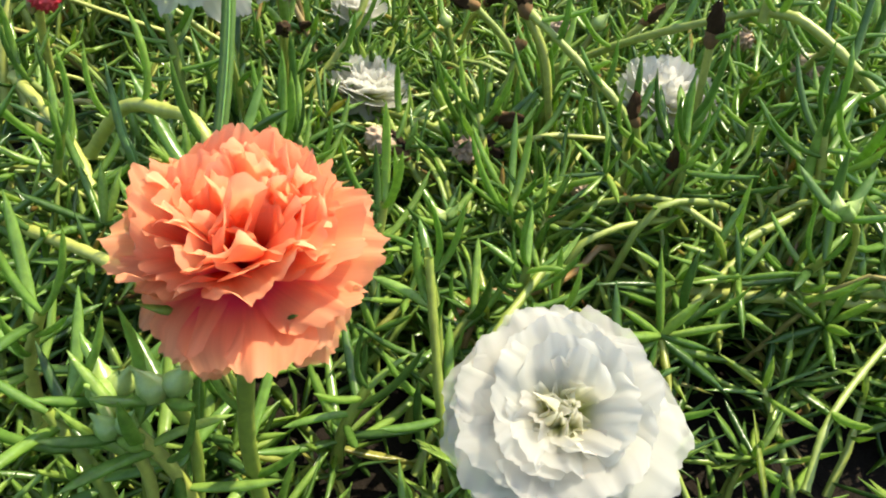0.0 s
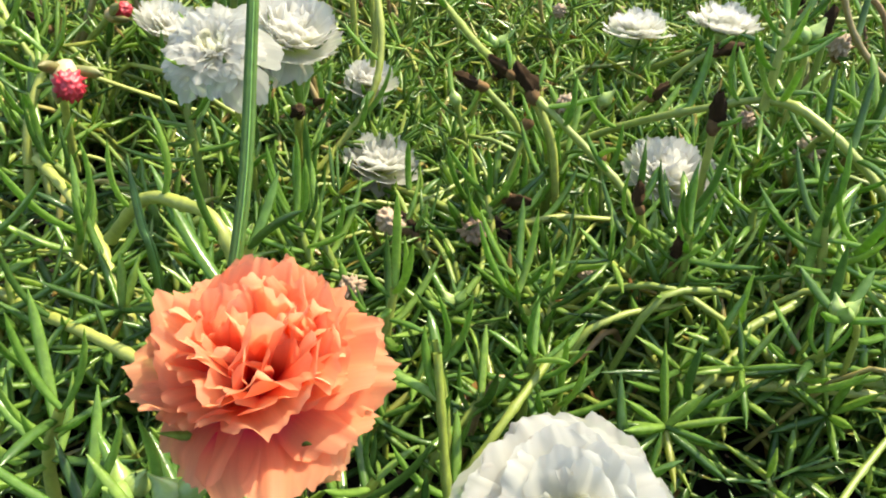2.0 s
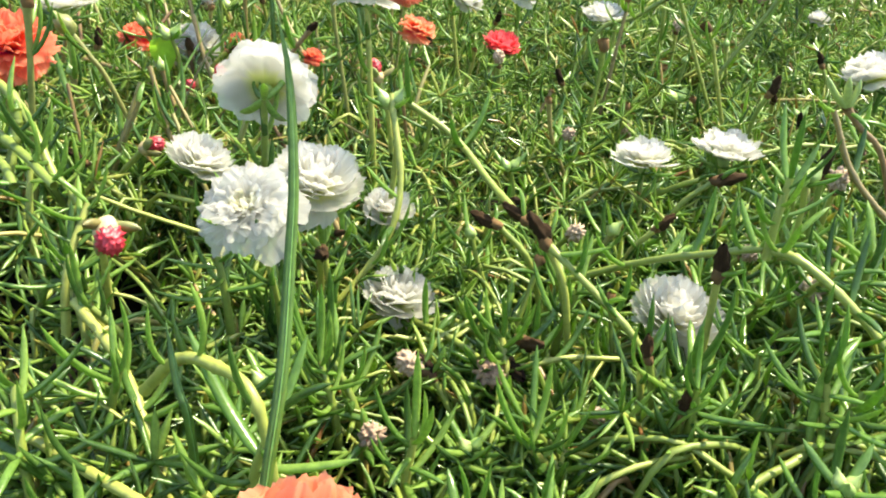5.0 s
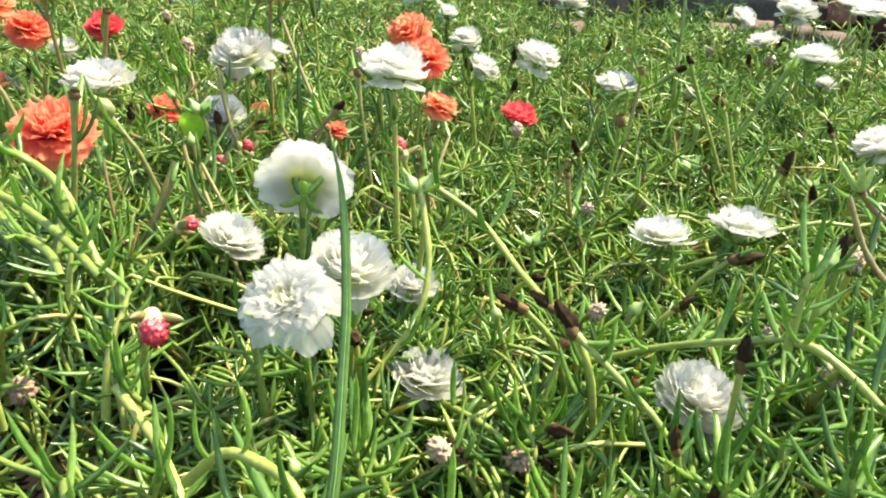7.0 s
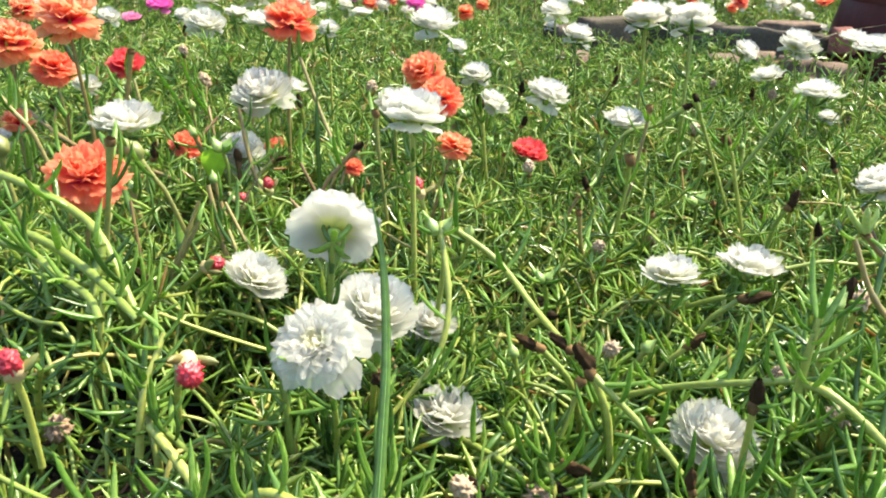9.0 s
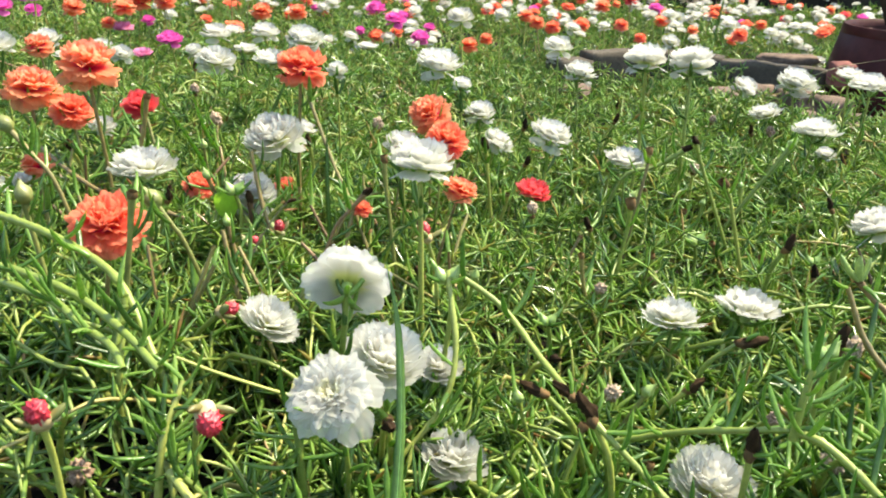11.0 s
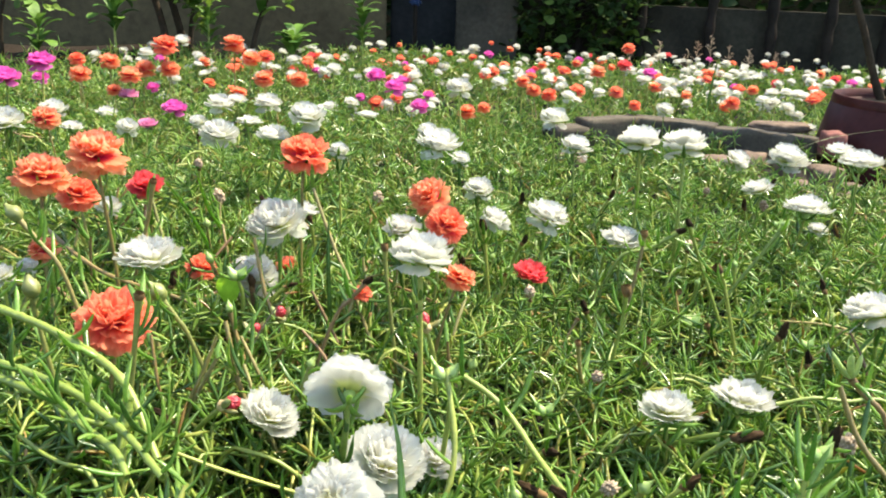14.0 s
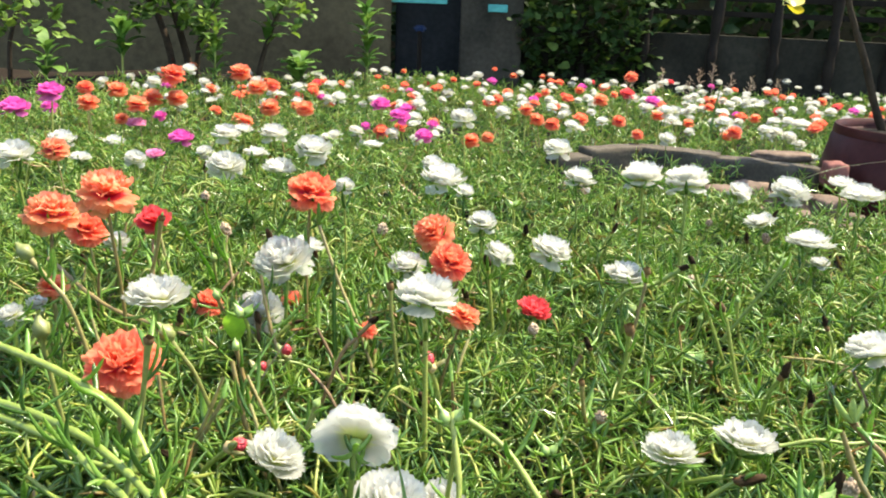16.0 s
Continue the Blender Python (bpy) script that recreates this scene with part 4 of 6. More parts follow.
def head_on_stem(name, head_name, head, x, y, z, label, way=(0, 0, 1), tall=0.045, scale=1.0, cup=None, bracts=3, group="", bract=None):
    """A bud or a withered head on its own short stem; way: where the head points."""
    axis = Vector(way).normalized()
    foot = Vector((x, y, z)) - Vector((axis.x * tall * 0.6, axis.y * tall * 0.6, tall))
    ob = thing(name, foot, label, name.split("_")[-1], group)
    top = Vector((x, y, z)) - foot
    turn = Matrix.Translation(top) @ axis.to_track_quat("Z", "Y").to_matrix().to_4x4()
    line = spline([(0, 0, 0), (top.x * 0.3, top.y * 0.3, top.z * 0.6), tuple(top - axis * 0.002)], 8)
    v, f = tube(line, 0.0016, 7)
    part("stem", mesh_of("stem", v, f, [stem_one]), ob)
    part(head_name, head, ob, turn @ Matrix.Translation((0, 0, 0.0055 if head_name == "petals" else 0)) @ Matrix.Rotation(srng.uniform(0, 6.28), 4, "Z") @ Matrix.Diagonal((scale, scale, scale, 1)))
    if cup:
        part("calyx", cup, ob, turn @ Matrix.Translation((0, 0, -0.004)) @ Matrix.Diagonal((scale, scale, scale, 1)))
    for k in range(bracts):
        part("bract", bract or bract_mesh, ob, turn @ Matrix.Rotation(k * 2.2 + srng.uniform(0, 1), 4, "Z") @ Matrix.Rotation(radians(srng.uniform(-20, 40)), 4, "X") @ Matrix.Diagonal((1.1, srng.uniform(0.9, 1.4), 1.1, 1)))
    return ob


def red_bud(x, y, z, way=(0, 0, 1), scale=1.0):
    head_on_stem("red_flower_bud", "petals", red_heads[int(srng.integers(2))], x, y, z, "closed crimson moss rose bud crumpled in a cream calyx", way, 0.05, scale, cream_mesh, 3, "red buds", olive_mesh)


def dark_pod(x, y, z, way=(0, 0, 1), scale=1.0):
    head_on_stem("withered_flower_head", "husk", dark_heads[int(srng.integers(3))], x, y, z, "withered dark brown moss rose head", way, 0.045, scale, brown_mesh, 1, "withered heads")


def pale_pod(x, y, z, way=(0, 0, 1), scale=1.0):
    head_on_stem("dried_flower_head", "petals", pale_heads[int(srng.integers(2))], x, y, z, "dried pale pinkish-brown moss rose head", way, 0.045, scale, brown_mesh, 2, "dried heads")


def green_buds(x, y, z, count=2, scale=1.0, out=(0.0, 0.0), thick=0.0015):
    """A pair or trio of pale green buds on one stem, whose foot lies out to one side."""
    ob = thing("green_flower_bud", (x + out[0], y + out[1], z - 0.05), "plump pale green moss rose buds in a cluster", "bud", "green buds")
    top = Vector((-out[0], -out[1], 0.05))
    v, f = tube(spline([(0, 0, 0), (0.003 + top[0] * 0.4, 0.002 + top[1] * 0.4, 0.032), tuple(top)], 8), thick, 8)
    part("stem", mesh_of("stem", v, f, [stem_one]), ob)
    for k in range(count):
        part("bud", bud_mesh, ob, Matrix.Translation(top - Vector((0, 0, 0.001))) @ Matrix.Rotation(k * 6.28 / count + 0.2, 4, "Z") @ Matrix.Rotation(radians(38), 4, "Y") @ Matrix.Diagonal((scale, scale, scale, 1)))
    for k in range(4):
        part("bract", bract_mesh, ob, Matrix.Translation(top - Vector((0, 0, 0.002))) @ Matrix.Rotation(k * 1.6 + 0.7, 4, "Z") @ Matrix.Rotation(radians(20), 4, "X") @ Matrix.Diagonal((1.1, 1.6, 1.1, 1)))


# trailing stems that lie on top of the foliage
trailing_stem([(-0.314, 0.400, 0.085), (-0.286, 0.385, 0.085), (-0.257, 0.370, 0.084), (-0.225, 0.352, 0.080), (-0.200, 0.335, 0.071), (-0.177, 0.310, 0.048)], 0.0021, 9)
trailing_stem([(-0.292, 0.360, 0.070), (-0.268, 0.350, 0.071), (-0.246, 0.340, 0.071), (-0.217, 0.325, 0.069), (-0.189, 0.307, 0.062), (-0.164, 0.285, 0.056)], 0.002, 8)
trailing_stem([(-0.290, 0.355, 0.065), (-0.267, 0.345, 0.065), (-0.230, 0.325, 0.066), (-0.212, 0.312, 0.062), (-0.191, 0.298, 0.059), (-0.180, 0.285, 0.055)], 0.0019, 8)
trailing_stem([(-0.192, 0.318, 0.075), (-0.192, 0.316, 0.068), (-0.194, 0.312, 0.058), (-0.195, 0.305, 0.047)], 0.0021, 4)
trailing_stem([(0.045, 0.345, -0.01), (0.075, 0.326, 0.012), (0.1, 0.307, 0.028), (0.118, 0.296, 0.037)], 0.0016, 10)
trailing_stem([(0.116, 0.297, 0.036), (0.128, 0.286, 0.035), (0.148, 0.268, 0.02), (0.175, 0.245, -0.01)], 0.0018, 8)
shoot(0.119, 0.299, 0.066, 0.034, 10, 0.1, 0.1, 0.9, 1.15)
trailing_stem([(-0.041, 0.39, 0.064), (-0.013, 0.385, 0.046), (0.008, 0.35, 0.034), (0.029, 0.302, 0.031), (0.05, 0.286, 0.016), (0.066, 0.273, 0.002), (0.085, 0.255, -0.03)], 0.0016, 9)
trailing_stem([(-0.044, 0.383, 0.067), (-0.037, 0.36, 0.032), (-0.043, 0.345, 0.006), (-0.065, 0.33, -0.02)], 0.0016, 5)
trailing_stem([(-0.155, 0.22, -0.012), (-0.125, 0.2, -0.007), (-0.095, 0.18, -0.002), (-0.07, 0.165, -0.006), (-0.05, 0.15, -0.03)], 0.0018, 2)
trailing_stem([(-0.115, 0.228, 0.005), (-0.098, 0.22, 0.025), (-0.083, 0.212, 0.029), (-0.066, 0.196, 0.029), (-0.06, 0.19, -0.01)], 0.002, 2)
trailing_stem([(-0.16, 0.275, 0.01), (-0.135, 0.252, 0.0), (-0.115, 0.225, -0.012), (-0.1, 0.205, -0.04)], 0.002, 3)
trailing_stem([(0.072, 0.2, -0.045), (0.085, 0.222, -0.036), (0.1, 0.235, -0.028), (0.133, 0.255, -0.012), (0.16, 0.275, -0.02)], 0.002, 4)
trailing_stem([(0.07, 0.225, -0.045), (0.09, 0.217, -0.033), (0.115, 0.21, -0.027), (0.145, 0.2, -0.022), (0.17, 0.19, -0.03)], 0.0019, 4)
trailing_stem([(-0.03, 0.326, -0.024), (-0.01, 0.30, -0.016), (0.003, 0.283, -0.014)], 0.0015, 2)
trailing_stem([(0.02, 0.278, -0.014), (0.04, 0.282, -0.011), (0.062, 0.287, -0.014)], 0.0013, 3)
trailing_stem([(-0.006, 0.152, -0.055), (0.0022, 0.1651, -0.04), (0.0146, 0.175, -0.022), (0.0299, 0.1951, -0.012)], 0.0014, 4)
trailing_stem([(0.004, 0.15, -0.06), (0.0, 0.16, -0.03), (-0.004, 0.175, 0.006)], 0.0014, 4)
trailing_stem([(0.074, 0.2108, -0.03), (0.099, 0.2041, -0.026), (0.1191, 0.2012, -0.024), (0.1442, 0.1999, -0.026)], 0.0019, 3)
trailing_stem([(0.0947, 0.1349, -0.035), (0.1043, 0.1513, -0.025), (0.1263, 0.1737, -0.018), (0.1408, 0.1848, -0.012)], 0.001, 4)
trailing_stem([(0.0672, 0.1866, -0.03), (0.0818, 0.1985, -0.02), (0.0966, 0.2108, -0.012)], 0.0012, 3)
trailing_stem([(0.0826, 0.2088, -0.02), (0.0994, 0.2173, -0.012), (0.1164, 0.2274, -0.008), (0.1299, 0.2526, -0.008)], 0.0016, 4)
trailing_stem([(0.0014, 0.1698, -0.045), (-0.0011, 0.1819, -0.02), (-0.005, 0.1879, 0.0)], 0.001, 4)
trailing_stem([(0.09, 0.455, -0.02), (0.12, 0.43, 0.008), (0.132, 0.42, 0.013)], 0.0015, 2)
trailing_stem([(0.22, 0.37, 0.0), (0.19, 0.39, 0.03), (0.175, 0.40, 0.062)], 0.0016, 3, stem_red, "reddish moss rose stem with a spent tip")
trailing_stem([(-0.105, 0.56, -0.02), (-0.125, 0.575, 0.03), (-0.144, 0.59, 0.064), (-0.165, 0.605, 0.112)], 0.0014, 3, stem_red, "reddish upright moss rose stem")
trailing_stem([(-0.4, 0.62, 0.06), (-0.33, 0.58, 0.035), (-0.25, 0.56, 0.02), (-0.2, 0.55, -0.01)], 0.0016, 6, stem_red, "reddish trailing moss rose stem")

for k in range(20):
    py = srng.uniform(0.36, 0.78)
    px = -0.03 - srng.uniform(0, 1) * 0.55 * py if k % 4 else 0.1 + srng.uniform(0, 0.5) * py
    top = float(canopy(px, py))
    dx, dy = srng.uniform(-0.035, 0.035, 2)
    trailing_stem([(px, py, top - 0.03), (px + dx * 0.5, py + dy * 0.5, top + 0.004), (px + dx, py + dy, top + srng.uniform(0.01, 0.035))], srng.uniform(0.001, 0.0015), 2, twig_brown, "dry reddish-brown moss rose twig")



def spent_stem(points, radius, mat=stem_red, cap=None, label="stout reddish-brown moss rose stem with a cut tip", pitch=1.0):
    """A bare upright stem that ends in an empty cup or a withered bud."""
    low = Vector(points[0])
    back = low - Vector(points[1])
    o = low + back * min((low.z + 0.06) / max(-back.z, 0.004), 0.02 / max(abs(back.x), 0.002))
    o.z = min(o.z, -0.02)
    ob = thing("spent_stem", o, label, "stem", "spent stems")
    line = spline([(0, 0, 0)] + [tuple(Vector(p) - o) for p in points], 14)
    v, f = tube(line, np.interp(np.linspace(0, 1, 14), [0, 0.6, 0.85, 1.0], [radius, radius, radius * 1.15, radius * 1.5]), 9)
    stalk = part("stem", mesh_of("stem", v, f, [mat]), ob)
    way = Vector(line[-1] - line[-3]).normalized().to_track_quat("Z", "Y").to_matrix().to_4x4()
    part("cup", cap or brown_mesh, ob, Matrix.Translation(line[-1]) @ way @ Matrix.Translation((0, 0, -0.002)) @ Matrix.Diagonal((pitch, pitch, pitch, 1)))
    for k in range(4):
        part("leaf", leaf_store[int(srng.integers(5))], stalk, Matrix.Translation(line[int(srng.integers(4, 13))]) @ Matrix.Rotation(srng.uniform(0, 6.28), 4, "Z") @ Matrix.Rotation(radians(srng.uniform(0, 55)), 4, "X"))
    return ob


spent_stem([(-0.305, 0.6, 0.05), (-0.297, 0.6, 0.077), (-0.291, 0.6, 0.105)], 0.0015)
spent_stem([(-0.21, 0.365, 0.07), (-0.207, 0.365, 0.087), (-0.204, 0.365, 0.106)], 0.0015)
spent_stem([(-0.317, 0.5, 0.062), (-0.332, 0.5, 0.086), (-0.345, 0.5, 0.103)], 0.0015, stem_red, olive_bud, "reddish moss rose stem with a fat browning bud", 1.2)
spent_stem([(-0.291, 0.42, 0.053), (-0.293, 0.42, 0.067), (-0.294, 0.42, 0.082)], 0.0015, stem_red, olive_bud, "olive moss rose stem with a browning bud", 1.2)
spent_stem([(-0.205, 0.435, 0.05), (-0.212, 0.432, 0.066), (-0.22, 0.43, 0.08)], 0.0014, stem_red, olive_bud, "olive moss rose stem with a browning bud", 1.2)
spent_stem([(-0.092, 0.53, 0.041), (-0.095, 0.53, 0.067), (-0.096, 0.53, 0.084)], 0.0014)
spent_stem([(-0.128, 0.5, 0.039), (-0.116, 0.5, 0.056), (-0.105, 0.5, 0.069)], 0.0013, twig_brown, dark_cup, "dry brown moss rose twig with a dark tip", 0.9)
spent_stem([(-0.201, 0.565, 0.005), (-0.203, 0.565, 0.02), (-0.204, 0.565, 0.037)], 0.0017, twig_brown, dark_cup, "stout dark brown moss rose stub", 1.1)
spent_stem([(-0.021, 0.68, 0.027), (-0.023, 0.68, 0.044), (-0.025, 0.68, 0.057)], 0.0016, stem_one, dark_cup, "green moss rose stem with a dark withered tip", 1.2)
spent_stem([(0.098, 0.68, 0.035), (0.124, 0.68, 0.046), (0.147, 0.68, 0.062)], 0.0018, stem_one, dark_cup, "thick green moss rose stem with a dark tip", 1.1)
spent_stem([(0.113, 0.66, 0.047), (0.114, 0.66, 0.055), (0.114, 0.66, 0.064)], 0.0015, twig_brown, brown_mesh, "short brown moss rose stub", 1.1)
spent_stem([(0.179, 0.68, 0.017), (0.165, 0.68, 0.049), (0.157, 0.68, 0.069)], 0.0016, stem_one, dark_cup, "thick green moss rose stem with a dark tip", 1.0)
spent_stem([(0.226, 0.72, 0.013), (0.243, 0.72, 0.042), (0.254, 0.72, 0.061)], 0.0019, stem_one, bud_mesh, "thick pale green moss rose stem with a bud")
spent_stem([(0.171, 0.6, 0.037), (0.168, 0.6, 0.047), (0.163, 0.6, 0.056)], 0.0016, stem_one, brown_mesh, "moss rose stem with a dried brown bud", 1.3)
spent_stem([(0.08, 0.55, 0.02), (0.082, 0.55, 0.036), (0.082, 0.55, 0.052)], 0.0015, stem_one, brown_mesh, "moss rose stem with a brown dried bud", 1.4)
pointed = spent_stem([(0.216, 0.42, 0.031), (0.2, 0.42, 0.047), (0.191, 0.42, 0.057)], 0.0016, twig_brown, brown_mesh, "brown moss rose stem with yellow-green pointed bracts", 0.8)
for turn_at, up, size in ((1.6, 35, 1.0), (2.3, 55, 0.85), (-1.2, 62, 0.7)):
    part("bract", bract_long, pointed, Matrix.Translation(Vector((0.191, 0.42, 0.057)) - pointed.matrix_basis.translation) @ Matrix.Rotation(turn_at, 4, "Z") @ Matrix.Rotation(radians(up), 4, "X") @ Matrix.Diagonal((size, size, size, 1)))
trailing_stem([(0.168, 0.46, 0.016), (0.191, 0.46, 0.022), (0.212, 0.46, 0.021), (0.237, 0.46, 0.022), (0.26, 0.45, 0.0)], 0.0012, 4)
green_buds(0.152, 0.36, 0.04, 2, 1.1)
for k in range(34):
    py = 0.3 + 0.5 * srng.uniform()
    px = srng.uniform(-1, 1) * (0.02 + 0.5 * py)
    if any(math.hypot(px - fx, py - fy) < 0.03 for fx, fy in CLEAR):
        continue
    top, dx, dy = float(canopy(px, py)), srng.uniform(-0.02, 0.02), srng.uniform(-0.01, 0.015)
    brown = k % 3 == 0 or px < -0.15
    spent_stem([(px - dx, py - dy, top - 0.02), (px - dx * 0.3, py - dy * 0.3, top + 0.004), (px, py, top + srng.uniform(0.012, 0.03))], srng.uniform(0.0011, 0.0016), stem_red if brown else stem_one, brown_mesh if k % 2 else bud_mesh, "reddish moss rose stem with a spent cup" if brown else "green moss rose stem with a small closed bud", srng.uniform(0.7, 1.0))

# buds and withered heads
red_bud(-0.140, 0.271, 0.046, (0.35, -0.5, -0.3), 1.15)
red_bud(-0.203, 0.256, 0.046, (0, -0.2, 1), 1.1)
red_bud(-0.172, 0.392, 0.030, (0.8, 0, 0.4), 0.9)
red_bud(-0.062, 0.481, 0.047, (-0.3, 0, 1), 0.95)
red_bud(-0.182, 0.494, 0.028, (0.2, -0.2, 1), 0.7)
red_bud(-0.170, 0.520, 0.030, (0, -0.2, 1), 0.8)
dark_pod(0.028, 0.302, 0.032, (-0.5, 0.3, 0.9), 1.05)
dark_pod(0.019, 0.315, 0.036, (-0.8, 0.3, 0.5), 0.8)
dark_pod(0.096, 0.289, 0.028, (0, 0, 1), 1.0)
dark_pod(0.131, 0.419, 0.014, (0.9, -0.1, 0.25), 1.15)
dark_pod(0.166, 0.374, 0.038, (0, 0, 1), 1.0)
dark_pod(0.008, 0.342, 0.02, (-0.8, 0.1, 0.3), 0.9)
dark_pod(0.075, 0.236, 0.0, (0, 0, 1), 0.75)
dark_pod(0.064, 0.253, 0.012, (-0.2, 0, 1), 0.7)
dark_pod(0.020, 0.283, -0.004, (0.5, -0.6, 0.2), 0.95)
dark_pod(0.015, 0.281, -0.014, (0.4, -0.8, 0.0), 1.0)
dark_pod(-0.067, 0.312, 0.018, (0.2, -0.8, 0.2), 1.0)
pale_pod(0.005, 0.277, -0.013, (0.3, -0.8, 0.1), 0.9)
pale_pod(0.054, 0.256, -0.023, (-0.8, 0, 0.6), 0.6)
pale_pod(0.143, 0.319, 0.003, (0.5, -0.4, 0.5), 0.9)
pale_pod(-0.211, 0.290, -0.01, (0.2, -0.3, 0.9), 1.0)
pale_pod(-0.038, 0.238, -0.02, (0.2, -0.5, 0.6), 0.8)
pale_pod(0.186, 0.40, 0.02, (0, -0.2, 1), 0.9)
green_buds(0.1045, 0.18, 0.0215, 3, 0.6, (0.02, 0.022), 0.001)
green_buds(-0.044, 0.383, 0.062, 2, 1.05)
green_buds(0.161, 0.65, -0.012, 2, 1.3)
green_buds(-0.058, 0.121, 0.008, 2, 0.9)
green_buds(-0.074, 0.128, 0.0, 3, 0.9)
green_buds(-0.068, 0.116, 0.001, 2, 0.7)
green_buds(0.0, 0.235, -0.02, 2, 0.7)
green_buds(0.158, 0.385, 0.028, 2, 0.8)
green_buds(-0.08, 0.255, -0.01, 2, 0.8)
green_buds(0.02, 0.46, 0.0, 2, 0.9)
for k in range(34):
    px, py = srng.uniform(-0.5, 0.6), srng.uniform(0.5, 1.15)
    make = (dark_pod, pale_pod, dark_pod, green_buds)[k % 4]
    if make is green_buds:
        make(px, py, float(canopy(px, py)) + srng.uniform(0.005, 0.025), 2, srng.uniform(0.8, 1.2))
    else:
        make(px, py, float(canopy(px, py)) + srng.uniform(0.008, 0.035), (srng.uniform(-0.5, 0.5), srng.uniform(-0.5, 0.3), 1), srng.uniform(0.7, 1.1))

for k in range(16):
    py = srng.uniform(0.24, 0.6)
    px = srng.uniform(-0.9, 1) * (0.05 + 0.5 * py)
    if all(math.hypot(px - fx, py - fy) > 0.03 for fx, fy in CLEAR):
        (dark_pod if k % 3 else pale_pod)(px, py, float(canopy(px, py)) + srng.uniform(0.0, 0.014), (srng.uniform(-0.8, 0.8), srng.uniform(-0.8, 0.3), srng.uniform(0.2, 1)), srng.uniform(0.6, 0.9))

# nearest leafy shoots
shoot(0.082, 0.254, 0.008, 0.04, 16, 0.1, 0.0, 0.9, 1.15)
shoot(0.035, 0.196, -0.03, 0.035, 14, 0.2, -0.1, 0.8, 1.2)
shoot(-0.065, 0.117, 0.0, 0.045, 14, -0.2, -0.1, 1.3, 1.25)
shoot(-0.088, 0.125, -0.004, 0.04, 12, -0.3, 0.1, 1.4, 1.25)
shoot(-0.098, 0.15, 0.004, 0.045, 12, 0.3, -0.1, 1.2, 1.2)
shoot(0.0254, 0.195, -0.01, 0.03, 15, 0.1, 0.1, 1.3, 0.95, "bright leafy moss rose shoot in full sun")
shoot(0.0778, 0.2344, 0.012, 0.035, 15, 0.0, 0.0, 1.4, 1.0, "bright leafy moss rose shoot in full sun")
shoot(0.122, 0.24, 0.02, 0.045, 13, -0.1, 0.1, 0.9, 1.15)
shoot(-0.06, 0.2, 0.022, 0.05, 8, 0.25, 0.1, 0.6, 1.5)
shoot(-0.02, 0.225, -0.008, 0.045, 14, 0.1, 0.1, 0.8, 1.1)
shoot(0.165, 0.31, 0.028, 0.05, 14, 0.0, 0.0, 0.9, 1.2)
shoot(-0.125, 0.232, 0.01, 0.05, 12, 0.2, 0.0, 1.0, 1.2)
shoot(-0.02, 0.16, -0.028, 0.035, 12, 0.3, 0.1, 1.0, 1.1)
shoot(0.05, 0.165, -0.03, 0.035, 13, -0.3, 0.1, 1.0, 1.15)
shoot(-0.06, 0.262, -0.004, 0.04, 14, -0.2, 0.2, 0.9, 1.1)
shoot(0.045, 0.31, 0.005, 0.04, 14, 0.2, 0.0, 0.9, 1.1)
shoot(-0.11, 0.3, 0.03, 0.05, 13, -0.1, 0.1, 0.9, 1.2)


for px, py, pz in ((-0.30, 0.335, 0.05), (-0.275, 0.32, 0.045), (-0.25, 0.31, 0.05), (-0.235, 0.295, 0.045), (-0.21, 0.285, 0.045), (-0.19, 0.275, 0.04), (-0.17, 0.275, 0.045), (-0.265, 0.355, 0.06), (-0.235, 0.345, 0.062), (-0.205, 0.325, 0.06), (-0.185, 0.305, 0.055), (-0.175, 0.32, 0.055), (-0.16, 0.3, 0.05), (-0.29, 0.375, 0.065), (-0.155, 0.325, 0.045), (-0.22, 0.375, 0.055))[::4]:
    if srng.uniform() > 0.3:
        shoot(px, py, pz + srng.uniform(-0.018, 0.0), 0.05, 12, srng.uniform(-0.6, 0.7), srng.uniform(-0.6, 0.5), 1.3, 1.0)
for k in range(40):
    sy = 0.13 + 0.25 * srng.uniform() ** 0.8
    sx = srng.uniform(-1, 1) * (0.06 + 0.5 * sy)
    if all(math.hypot(sx - fx, sy - fy) > 0.03 for fx, fy in CLEAR) and not (sy < 0.19 and sx > -0.055):
        shoot(sx, sy, float(canopy(sx, sy)) + srng.uniform(-0.004, 0.014), srng.uniform(0.03, 0.05), int(srng.integers(11, 16)), srng.uniform(-0.5, 0.5), srng.uniform(-0.4, 0.5), srng.uniform(0.8, 1.4), srng.uniform(0.95, 1.25))


for k in range(12):
    sx, sy = srng.uniform(0.1, 0.2), srng.uniform(0.23, 0.36)
    shoot(sx, sy, float(canopy(sx, sy)) + srng.uniform(0.004, 0.02), srng.uniform(0.035, 0.05), int(srng.integers(13, 17)), srng.uniform(-0.4, 0.4), srng.uniform(-0.4, 0.3), srng.uniform(1.5, 2.2), srng.uniform(0.95, 1.15), "bright leafy moss rose shoot in full sun")
for k in range(18):
    py = srng.uniform(0.42, 0.85)
    px = -0.1 - srng.uniform(0, 1) * 0.5 * py
    top, dx = float(canopy(px, py)), srng.uniform(-0.045, 0.045)
    trailing_stem([(px - dx, py - 0.02, top - 0.03), (px - dx * 0.4, py - 0.01, top + 0.004), (px, py, top + srng.uniform(0.02, 0.05))], srng.uniform(0.0011, 0.0017), 3, stem_red, "reddish moss rose stem rising from the foliage")


